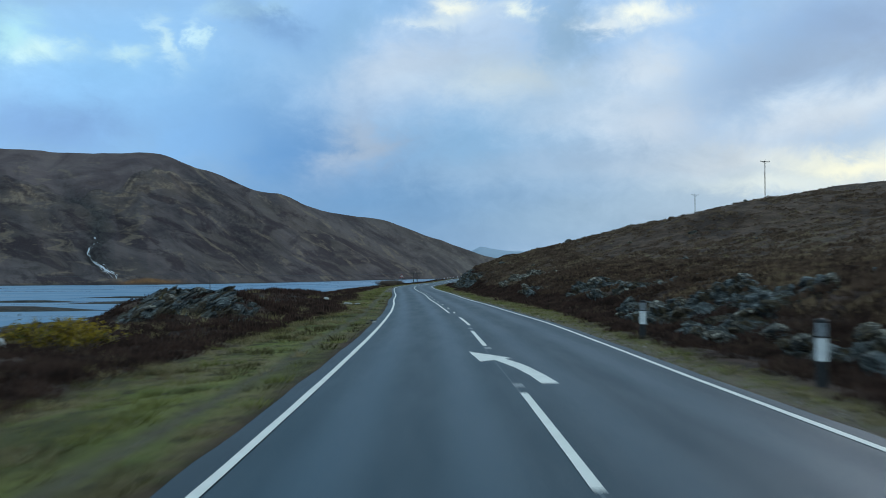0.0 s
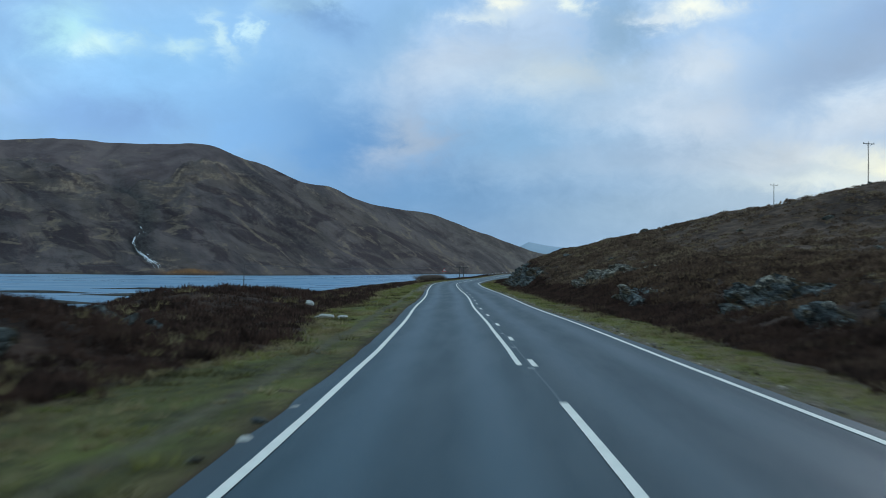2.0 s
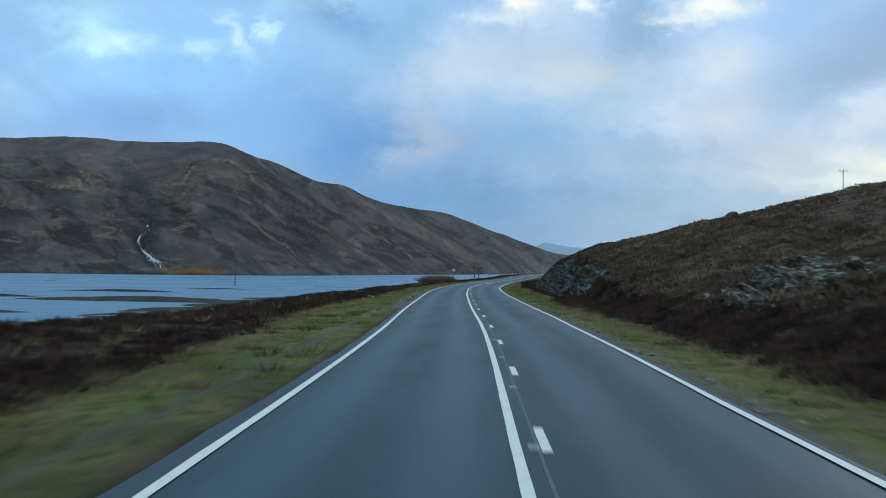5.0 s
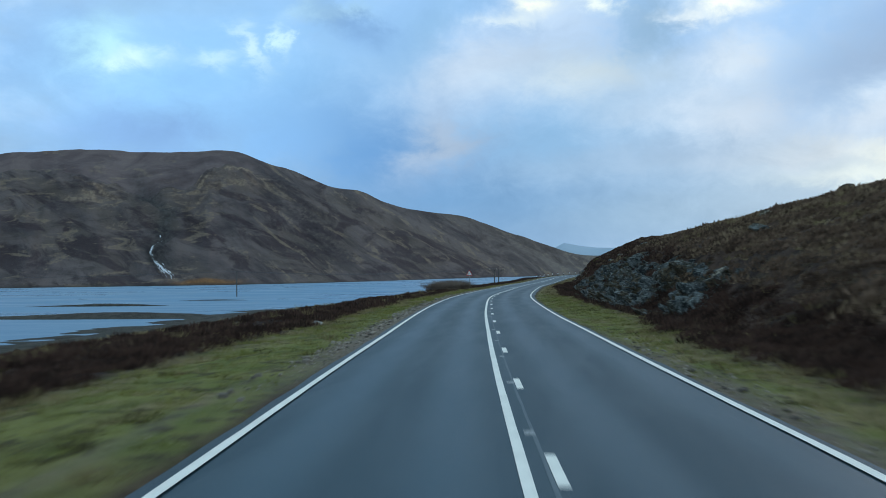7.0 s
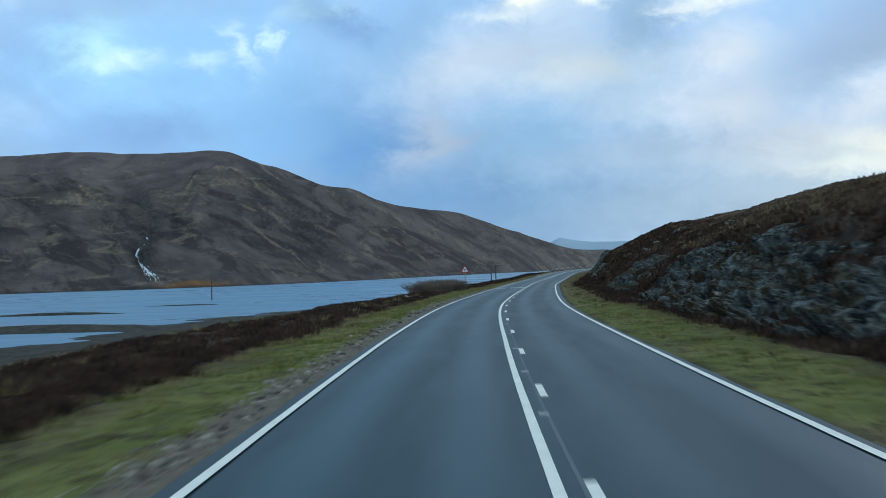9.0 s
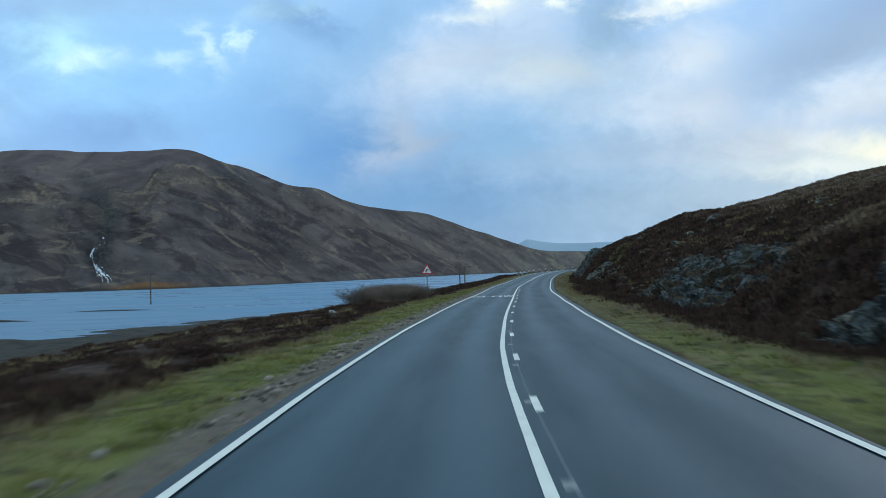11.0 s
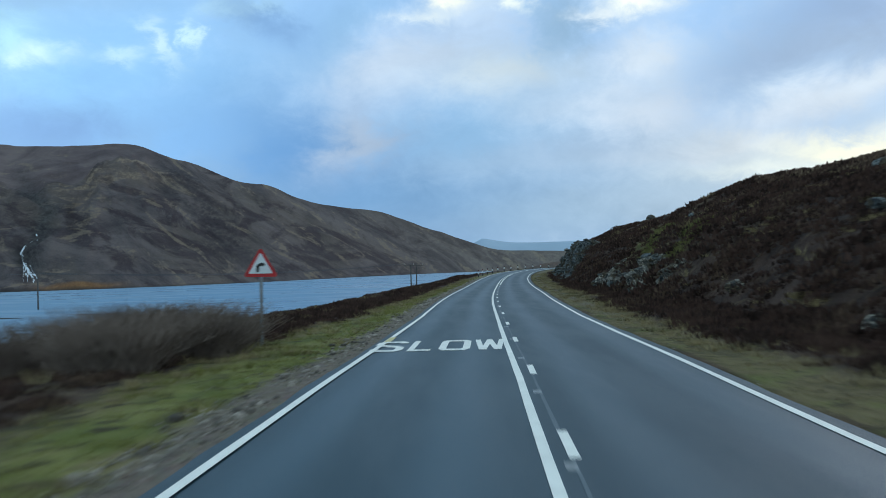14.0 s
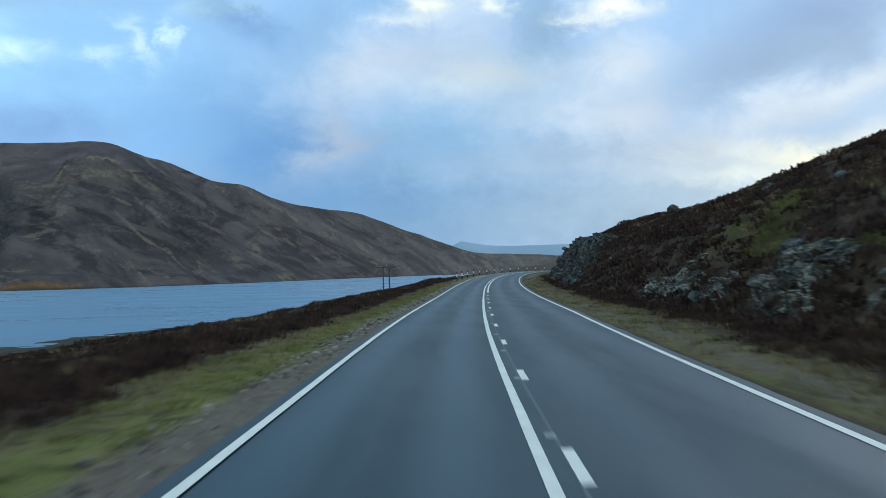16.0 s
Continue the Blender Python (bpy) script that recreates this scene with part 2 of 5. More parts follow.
def make_ground():
    s = Shader("moorland_ground", 0.95, 0.15)
    big, mid, fine = s.noise(0.07, 4), s.noise(0.6, 5, 0.65), s.noise(7, 5, 0.7)
    tuft = s.noise(2.2, 6, 0.7)
    heath = s.mix(s.ramp(mid, 0.35, 0.65), (0.030, 0.019, 0.016), (0.080, 0.049, 0.038))
    heath = s.mix(s.ramp(tuft, 0.52, 0.72, 0, 0.7), heath, (0.120, 0.076, 0.050))
    upland = s.mix(s.ramp(mid, 0.35, 0.65), (0.054, 0.034, 0.026), (0.128, 0.083, 0.060))
    upland = s.mix(s.ramp(s.noise(0.17, 5, 0.65, (1, 0.4, 1)), 0.50, 0.60, 0, 0.8), upland, (0.032, 0.020, 0.017))
    heath = s.mix(s.attribute("upland"), heath, s.mix(s.ramp(tuft, 0.52, 0.70, 0, 0.6), upland, (0.19, 0.135, 0.088)))
    straw = s.mix(s.ramp(fine, 0.3, 0.7), (0.085, 0.070, 0.036), (0.17, 0.135, 0.072))
    moor = s.mix(s.ramp(s.math("ADD", s.math("MULTIPLY", big, 0.5), s.math("MULTIPLY", tuft, 0.5)), 0.53, 0.66, 0, 0.55), heath, straw)
    turf = s.mix(s.ramp(mid, 0.35, 0.62), (0.132, 0.152, 0.038), (0.212, 0.212, 0.064))
    lawn = s.noise(0.45, 5, 0.65, (1, 0.45, 1))
    turf = s.mix(s.ramp(lawn, 0.54, 0.66, 0, 0.85), turf, (0.255, 0.205, 0.100))
    turf = s.mix(s.ramp(lawn, 0.44, 0.34, 0, 0.8), turf, (0.100, 0.128, 0.028))
    hay = s.mix(s.ramp(tuft, 0.36, 0.62), (0.105, 0.082, 0.038), (0.225, 0.174, 0.086))
    turf = s.mix(s.math("MULTIPLY", s.attribute("dry"), s.ramp(mid, 0.36, 0.52, 0.35, 1.0)), turf, hay)
    turf = s.mix(s.ramp(tuft, 0.51, 0.62, 0, 0.85), turf, (0.046, 0.036, 0.021))
    turf = s.mix(s.ramp(s.noise(0.9, 5, 0.65, (1, 0.35, 1)), 0.50, 0.64, 0, 0.6), turf, (0.060, 0.052, 0.026))
    turf = s.mix(s.math("MULTIPLY", s.attribute("damp"), s.ramp(mid, 0.3, 0.6, 0.5, 1.0)), turf, s.mix(s.ramp(tuft, 0.38, 0.62), (0.036, 0.034, 0.016), (0.092, 0.092, 0.032)))
    col = s.mix(s.attribute("turf"), moor, turf)
    stone = s.cells(9, colour=True)
    grit = s.mix(s.ramp(fine, 0.3, 0.7), (0.092, 0.070, 0.052), (0.225, 0.178, 0.136))
    grit = s.mix(0.25, grit, s.mix(0.90, stone, (0.19, 0.17, 0.148)))
    col = s.mix(s.attribute("grit"), col, grit)
    mud = s.mix(s.ramp(mid, 0.35, 0.65), (0.040, 0.038, 0.034), (0.075, 0.070, 0.060))
    col = s.mix(s.attribute("mud"), col, mud)
    h = s.math("ADD", s.math("MULTIPLY", tuft, 1.0), s.math("MULTIPLY", fine, 0.4))
    return s.done(col, h, 0.9, 0.25)


def make_hill():
    s = Shader("far_hillside", 0.95, 0.1)
    c = s.t.nodes.new("ShaderNodeCombineXYZ")
    s.put(c.inputs[0], s.attribute("run"))
    s.put(c.inputs[1], s.attribute("climb"))
    flank = c.outputs[0]
    level = s.t.nodes.new("ShaderNodeCombineXYZ")
    s.put(level.inputs[0], s.attribute("along"))
    s.put(level.inputs[1], s.attribute("climb"))
    level = level.outputs[0]
    down = s.attribute("fall")

    def blend(a, b):
        return s.math("ADD", s.math("MULTIPLY", a, s.math("SUBTRACT", 1.0, down)), s.math("MULTIPLY", b, down))

    big = s.noise(0.0045, 4, 0.6, vec=flank)
    patch = blend(s.noise(0.011, 5, 0.60, (0.7, 1.6, 1), level, 0.8), s.noise(0.013, 5, 0.60, (1.2, 0.7, 1), flank, 0.8))
    streak = blend(s.noise(0.020, 5, 0.62, (0.5, 1.9, 1), level, 0.8), s.noise(0.028, 5, 0.62, (1.0, 0.5, 1), flank, 0.8))
    fine = s.noise(0.085, 5, 0.7, (1, 1.2, 1), level)
    grain = s.noise(0.30, 4, 0.7, (0.8, 1.6, 1), level)
    col = s.mix(s.ramp(patch, 0.36, 0.62), (0.050, 0.040, 0.044), (0.115, 0.091, 0.088))
    col = s.mix(s.ramp(big, 0.46, 0.62, 0, 0.5), col, (0.100, 0.077, 0.060))
    dark = s.noise(0.0085, 5, 0.65, (1, 1.3, 1), flank, 1.0)
    col = s.mix(s.ramp(dark, 0.47, 0.60, 0, 0.85), col, (0.032, 0.021, 0.026))
    tan = s.math("ADD", s.math("MULTIPLY", streak, 0.75), s.math("MULTIPLY", fine, 0.25))
    col = s.mix(s.ramp(tan, 0.53, 0.63, 0, 0.7), col, (0.195, 0.146, 0.104))
    col = s.mix(s.ramp(tan, 0.46, 0.34, 0, 0.55), col, (0.030, 0.022, 0.023))
    col = s.mix(s.ramp(grain, 0.50, 0.66, 0, 0.15), col, (0.17, 0.125, 0.090))
    col = s.mix(s.ramp(grain, 0.48, 0.34, 0, 0.18), col, (0.024, 0.018, 0.020))
    # the spur's shaded flank and brow, painted in as dark colour
    col = s.mix(s.math("MULTIPLY", s.attribute("spur_shade"), s.ramp(fine, 0.66, 0.36, 0.3, 1.0)), col, (0.022, 0.017, 0.021))
    # haze over the mountain's far end, painted as a paler colour
    col = s.mix(s.math("MULTIPLY", s.attribute("far_haze"), s.ramp(patch, 0.40, 0.56, 0.45, 1.0)), col, s.mix(s.ramp(fine, 0.35, 0.65), (0.135, 0.118, 0.098), (0.215, 0.190, 0.155)))
    col = s.mix(s.math("MULTIPLY", s.attribute("ledge"), s.ramp(streak, 0.44, 0.54, 0.25, 1.0)), col, s.mix(s.ramp(fine, 0.4, 0.6), (0.155, 0.108, 0.078), (0.265, 0.195, 0.142)))
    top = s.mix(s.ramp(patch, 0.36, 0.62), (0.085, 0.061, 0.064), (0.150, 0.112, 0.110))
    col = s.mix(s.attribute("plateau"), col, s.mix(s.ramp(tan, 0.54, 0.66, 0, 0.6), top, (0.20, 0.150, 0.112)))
    col = s.mix(s.attribute("scar"), col, s.mix(s.ramp(fine, 0.4, 0.6), (0.018, 0.018, 0.020), (0.06, 0.06, 0.06)))
    col = s.mix(s.attribute("bracken"), col, s.mix(s.ramp(fine, 0.35, 0.65), (0.15, 0.070, 0.028), (0.22, 0.110, 0.042)))
    col = s.mix(s.attribute("shore"), col, (0.026, 0.024, 0.022))
    return s.done(col, s.math("ADD", fine, s.math("MULTIPLY", patch, 2.0)), 0.45, 6.0)


def make_plain(name, a, b, scale=6.0, rough=0.8, spec=0.3, metal=0.0, each=False, bump=0.25):
    s = Shader(name, rough, spec, metal)
    n = s.noise(scale, 5, 0.65)
    f = s.ramp(n, 0.3, 0.7)
    if each:
        f = s.math("ADD", s.math("MULTIPLY", f, 0.5), s.math("MULTIPLY", s.each(), 0.5))
    return s.done(s.mix(f, a, b), n, bump, 0.01)


def make_rock(name, lichen, tint=(1.0, 1.0, 1.0)):
    s = Shader(name, 0.85, 0.25)
    big, mid, fine = s.noise(0.8, 4), s.noise(2.6, 6, 0.7, distort=0.6), s.noise(13, 5, 0.7)
    chip = s.noise(4.2, 5, 0.68, (0.9, 0.9, 1.5), distort=0.8)
    clump = s.noise(1.1, 5, 0.68, distort=0.4)
    col = s.mix(s.ramp(mid, 0.40, 0.64), (0.022, 0.027, 0.031), tuple(a * b for a, b in zip((0.160, 0.182, 0.186), tint)))
    col = s.mix(s.ramp(big, 0.50, 0.66, 0, 0.7), col, (0.066, 0.055, 0.034))
    patch = s.math("ADD", s.math("MULTIPLY", chip, 0.65), s.math("MULTIPLY", fine, 0.35))
    col = s.mix(s.ramp(patch, 0.55 - 0.05 * lichen, 0.61 - 0.05 * lichen, 0, min(1.0, 0.12 + 0.85 * lichen)), col, tuple(a * b for a, b in zip((0.40, 0.44, 0.42), tint)))
    # heather and moss rooted in the cracks
    col = s.mix(s.ramp(clump, 0.50, 0.56, 0, 0.9), col, s.mix(s.ramp(fine, 0.4, 0.6), (0.030, 0.020, 0.014), (0.090, 0.066, 0.034)))
    col = s.mix(s.math("MULTIPLY", s.ramp(fine, 0.46, 0.34), 0.85), col, (0.012, 0.012, 0.013))
    crack = s.ramp(s.noise(1.7, 3, 0.5, (1, 1, 2.6), distort=2.0), 0.47, 0.5)
    return s.done(col, s.math("ADD", s.math("MULTIPLY", crack, 0.5), s.math("ADD", mid, fine)), 1.0, 0.08)


def make_foliage(name, a, b, c, cut=0.7):
    """Stems and leaves: colours vary from tuft to tuft, and over the ground in drifts."""
    s = Shader(name, 0.9, 0.12)
    r = s.island()
    drift = s.noise(0.35, 4, 0.6)
    blend = s.math("ADD", s.math("MULTIPLY", r, 0.28), s.math("MULTIPLY", s.ramp(s.noise(0.9, 5, 0.65), 0.34, 0.66), 0.72))
    col = s.mix(s.ramp(blend, 0.1, 0.8), a, b)
    k = s.ramp(s.math("ADD", s.math("MULTIPLY", r, 0.25), s.math("MULTIPLY", drift, 1.2)), cut, cut + 0.2)
    return s.done(s.mix(k, col, c))


def make_water():
    s = Shader("loch_water", 0.10, 0.5)
    ripple = s.noise(0.35, 6, 0.65, (1, 0.5, 1))
    wind = s.noise(0.013, 4, 0.55, (1, 2.2, 1))
    col = s.mix(s.ramp(wind, 0.3, 0.7), (0.050, 0.160, 0.275), (0.070, 0.198, 0.330))
    s.bsdf.inputs["IOR"].default_value = 1.33
    return s.done(col, ripple, 0.6, 0.25, s.ramp(wind, 0.35, 0.6, 0.26, 0.42))


ASPHALT, PAINT = make_asphalt(), make_paint()
WORN = make_worn_paint("worn_paint", (0.34, 0.36, 0.37), (0.10, 0.11, 0.12), 0.4)
YELLOW_PAINT = make_worn_paint("yellow_paint", (0.62, 0.50, 0.16), (0.50, 0.47, 0.36), 0.4)
SEAM = make_worn_paint("seam_tar", (0.13, 0.165, 0.19), (0.060, 0.085, 0.105), 0.3)
GROUND, HILL, WATER = make_ground(), make_hill(), make_water()
ROCK_DARK = make_rock("dark_slab_rock", 0.0)
ROCK, ROCK_PALE = make_rock("blue_grey_rock", 0.42), make_rock("lichened_rock", 0.85, (1.18, 0.98, 0.84))
HEATHER = make_foliage("heather", (0.030, 0.018, 0.015), (0.085, 0.048, 0.037), (0.132, 0.087, 0.060), 0.80)
SEDGE = make_foliage("damp_sedge", (0.042, 0.036, 0.016), (0.105, 0.092, 0.036), (0.19, 0.155, 0.075), 0.78)
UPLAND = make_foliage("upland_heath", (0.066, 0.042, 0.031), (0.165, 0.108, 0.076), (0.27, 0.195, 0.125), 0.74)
RUSSET = make_foliage("moor_sedge", (0.046, 0.028, 0.021), (0.130, 0.080, 0.056), (0.22, 0.150, 0.092), 0.74)
GRASS = make_foliage("verge_grass", (0.140, 0.152, 0.038), (0.228, 0.216, 0.066), (0.300, 0.240, 0.115), 0.80)
STRAW = make_foliage("dead_grass", (0.150, 0.115, 0.058), (0.300, 0.235, 0.120), (0.36, 0.295, 0.17), 0.75)
MOSS = make_foliage("green_turf", (0.100, 0.104, 0.036), (0.205, 0.200, 0.072), (0.29, 0.26, 0.12), 0.8)
GORSE = make_foliage("gorse", (0.060, 0.062, 0.016), (0.16, 0.125, 0.022), (0.34, 0.23, 0.03), 0.62)
TWIG = make_foliage("bare_twigs", (0.140, 0.106, 0.088), (0.225, 0.172, 0.142), (0.26, 0.21, 0.17), 0.85)
STONE = make_plain("verge_stone", (0.10, 0.10, 0.098), (0.30, 0.295, 0.28), 8, 0.85, each=True)
PALE_STONE = make_plain("pale_stone", (0.28, 0.28, 0.27), (0.48, 0.47, 0.44), 7, 0.85)
STEEL = make_plain("galvanised_steel", (0.20, 0.21, 0.22), (0.30, 0.31, 0.32), 12, 0.5, 0.5, 0.6, bump=0.05)
RED = make_plain("sign_red", (0.42, 0.015, 0.018), (0.52, 0.025, 0.025), 5, 0.4, 0.4, bump=0.03)
WHITE = make_plain("sign_white", (0.66, 0.68, 0.70), (0.76, 0.77, 0.78), 5, 0.4, 0.4, bump=0.03)
BLACK = make_plain("sign_black", (0.012, 0.012, 0.013), (0.022, 0.022, 0.023), 5, 0.5, 0.4, bump=0.03)
POST_WHITE = make_plain("post_white", (0.66, 0.69, 0.72), (0.82, 0.84, 0.85), 9, 0.5, 0.4, bump=0.05)
POST_BLACK = make_plain("post_black", (0.014, 0.015, 0.017), (0.035, 0.036, 0.040), 9, 0.6, 0.3, bump=0.05)
POST_GREY = make_plain("reflective_sheet", (0.16, 0.18, 0.20), (0.25, 0.27, 0.30), 14, 0.35, 0.5, bump=0.05)
WOOD = make_plain("weathered_pole", (0.060, 0.056, 0.052), (0.130, 0.120, 0.110), 8, 0.85)
CERAMIC = make_plain("insulator", (0.20, 0.17, 0.15), (0.30, 0.27, 0.25), 8, 0.3, 0.5, bump=0.02)
CABLE = make_plain("cable", (0.05, 0.05, 0.055), (0.08, 0.08, 0.085), 4, 0.6, bump=0.02)
FOAM = make_plain("white_water", (0.36, 0.40, 0.44), (0.70, 0.73, 0.77), 0.25, 0.6, 0.3)
# pale blue of the air between, painted as the hills' base colour
HAZE_BLUE = make_plain("hazy_hill", (0.31, 0.40, 0.49), (0.35, 0.44, 0.54), 0.004, 0.95, 0.05, bump=0.0)


# ---------------------------------------------------------------- numbers and noise
def spline(px, py, q):
    """A natural cubic through the points, straight beyond its ends."""
    px, py, q = np.array(px, float), np.array(py, float), np.asarray(q, float)
    n, h = len(px), np.diff(px)
    a, b = np.zeros((n, n)), np.zeros(n)
    a[0, 0] = a[-1, -1] = 1
    for i in range(1, n - 1):
        a[i, i - 1], a[i, i], a[i, i + 1] = h[i - 1], 2 * (h[i - 1] + h[i]), h[i]
        b[i] = 6 * ((py[i + 1] - py[i]) / h[i] - (py[i] - py[i - 1]) / h[i - 1])
    m = np.linalg.solve(a, b)
    c = np.clip(q, px[0], px[-1])
    i = np.clip(np.searchsorted(px, c) - 1, 0, n - 2)
    d, e = px[i + 1] - c, c - px[i]
    v = (m[i] * d**3 + m[i + 1] * e**3) / (6 * h[i]) + (py[i] / h[i] - m[i] * h[i] / 6) * d + (py[i + 1] / h[i] - m[i + 1] * h[i] / 6) * e
    s0 = (py[1] - py[0]) / h[0] - h[0] * m[1] / 6
    s1 = (py[-1] - py[-2]) / h[-1] + h[-1] * m[-2] / 6
    return v + np.minimum(q - px[0], 0) * s0 + np.maximum(q - px[-1], 0) * s1


def lattice(ix, iy, seed):
    v = np.sin(ix * 127.1 + iy * 311.7 + seed * 74.7) * 43758.5453
    return v - np.floor(v)


def value_noise(x, y, seed):
    ix, iy = np.floor(x), np.floor(y)
    fx, fy = x - ix, y - iy
    fx, fy = fx * fx * (3 - 2 * fx), fy * fy * (3 - 2 * fy)
    a, b = lattice(ix, iy, seed), lattice(ix + 1, iy, seed)
    c, d = lattice(ix, iy + 1, seed), lattice(ix + 1, iy + 1, seed)
    return (a + (b - a) * fx) * (1 - fy) + (c + (d - c) * fx) * fy


def fbm(x, y, size, octaves=4, seed=0, gain=0.5):
    """Rolling noise, about -1 to 1, whose largest lumps are size metres wide."""
    x, y = np.asarray(x, float) / size, np.asarray(y, float) / size
    out, amp, total = 0.0, 1.0, 0.0
    for k in range(octaves):
        out = out + amp * (2 * value_noise(x + 17.3 * k, y - 9.1 * k, seed + k) - 1)
        total += amp
        amp *= gain
        x, y = x * 2.03, y * 2.03
    return out / total


def step(lo, hi, v):
    t = np.clip((np.asarray(v, float) - lo) / (hi - lo), 0, 1)
    return t * t * (3 - 2 * t)


# ---------------------------------------------------------------- plan: road, shore, hillside
ROAD_Y = [-80, -30, 6, 12, 23, 33, 42.5, 54.5, 66.5, 78.5, 90.5, 102.5, 114.4, 126.4, 138.4, 150.4, 162.4, 174.4, 186.4, 198.4, 210.4, 222.4, 234.3, 256, 290, 315, 340, 380, 420, 470]
ROAD_X = [1.3, 1.45, 1.40, 1.34, 1.16, 0.90, 0.50, 0.03, -0.61, -1.085, -1.65, -2.37, -3.01, -3.60, -4.05, -4.33, -4.35, -4.12, -3.69, -3.15, -2.64, -2.11, -1.45, -0.05, 2.5, 5.0, 8.4, 17.5, 31.5, 56.0]


def road_x(y):
    return spline(ROAD_Y, ROAD_X, y)


def road_z(y):
    return 1.5 * step(250, 410, y)


def left_line(y):
    return np.interp(y, [0, 32, 38, 44, 51, 75, 95, 101, 113, 120, 135, 152, 158, 165, 171, 178, 184, 191, 197, 209, 235, 300],
                     [-3.18, -2.98, -2.89, -2.81, -2.85, -2.86, -2.98, -2.99, -2.99, -3.02, -3.09, -3.06, -3.00, -2.95, -2.87, -2.84, -2.84, -2.83, -2.77, -2.70, -2.86, -3.0])


def right_line(y):
    return np.interp(y, [0, 7, 14, 20.6, 27, 32, 52, 75, 90, 97, 109, 116, 122, 135, 153, 160, 166, 172, 180, 186, 193, 199, 207, 235, 300],
                     [3.05, 3.04, 2.95, 2.95, 2.96, 2.96, 2.70, 2.46, 2.45, 2.54, 2.55, 2.55, 2.52, 2.55, 2.53, 2.56, 2.62, 2.62, 2.65, 2.57, 2.55, 2.46, 2.42, 2.85, 2.95])


def middle(y):
    """How far the painted middle of the road strays from its line."""
    return np.interp(y, [8, 12, 18.6, 25, 31.7, 38, 44.5, 51, 58, 135, 151.7, 158, 164.7, 171, 177.8, 184, 190.6, 197, 203, 215],
                     [0, -0.04, -0.085, -0.02, 0.075, 0.085, 0.085, 0.01, 0, 0, -0.085, -0.075, 0.02, 0.065, 0.115, 0.125, 0.115, 0.05, 0.02, 0.0])


def margin_left(y):
    """The width of tarmac outside the left edge line."""
    return np.interp(y, [0, 60, 95, 300], [0.40, 0.40, 0.27, 0.27])


def margin_right(y):
    """The width of tarmac outside the right edge line."""
    return np.interp(y, [0, 55, 70, 145, 175, 300], [0.45, 0.45, 0.26, 0.26, 0.34, 0.34])


def turf_left(y):
    """How far from the middle of the road the left verge reaches before the heather."""
    return np.interp(y, [0, 30, 36, 41, 46, 52, 61, 67, 72, 94, 105, 113, 124, 135, 142, 157, 162, 167, 174, 183, 197, 209, 213, 217, 221, 300], [7.2, 6.8, 6.6, 6.0, 5.2, 5.3, 6.7, 6.4, 5.8, 6.8, 7.4, 7.1, 6.0, 6.4, 5.9, 6.1, 5.5, 5.35, 5.7, 6.0, 6.1, 5.8, 4.9, 5.4, 5.1, 5.0])


def turf_right(y):
    return np.interp(y, [0, 31, 40, 52, 57, 62, 100, 112, 122, 150, 160, 172, 186, 196, 204, 218, 234, 300], [4.3, 4.4, 5.0, 5.0, 5.4, 4.6, 4.5, 4.3, 5.3, 5.4, 4.8, 4.8, 4.5, 4.2, 4.1, 4.4, 5.0, 5.2])


def slant(y):
    """How much wider the road is straight across x than square to itself."""
    g = (road_x(np.asarray(y, float) + 0.5) - road_x(np.asarray(y, float) - 0.5))
    return np.sqrt(1 + g * g)


def shore_x(y):
    return np.interp(y, [-200, 100, 178, 236, 261, 290, 308, 337, 380, 412, 450, 493, 560, 640, 900, 1600, 4900],
                     [-80, -62, -56, -60, -57, -46, -42, -33, -28, -23, -20, -17, 5, 60, 240, 600, 2000])


WATER_Z = -5.0
BANK_Y = [-60, 0, 30, 60, 90, 110, 120, 130, 142, 160, 175, 190, 205, 225, 240, 270, 300, 330, 370, 450]
BANK_9 = [1.0, 0.9, 1.0, 0.6, 1.2, 1.0, 1.8, 2.3, 2.8, 2.4, 1.6, 1.5, 1.8, 2.8, 3.0, 2.8, 3.2, 3.0, 2.6, 2.5]
BANK_17 = [1.9, 2.0, 2.2, 2.1, 2.7, 3.2, 4.4, 4.9, 5.2, 5.2, 4.8, 4.8, 5.1, 5.9, 6.7, 6.0, 6.6, 6.6, 6.2, 6.0]


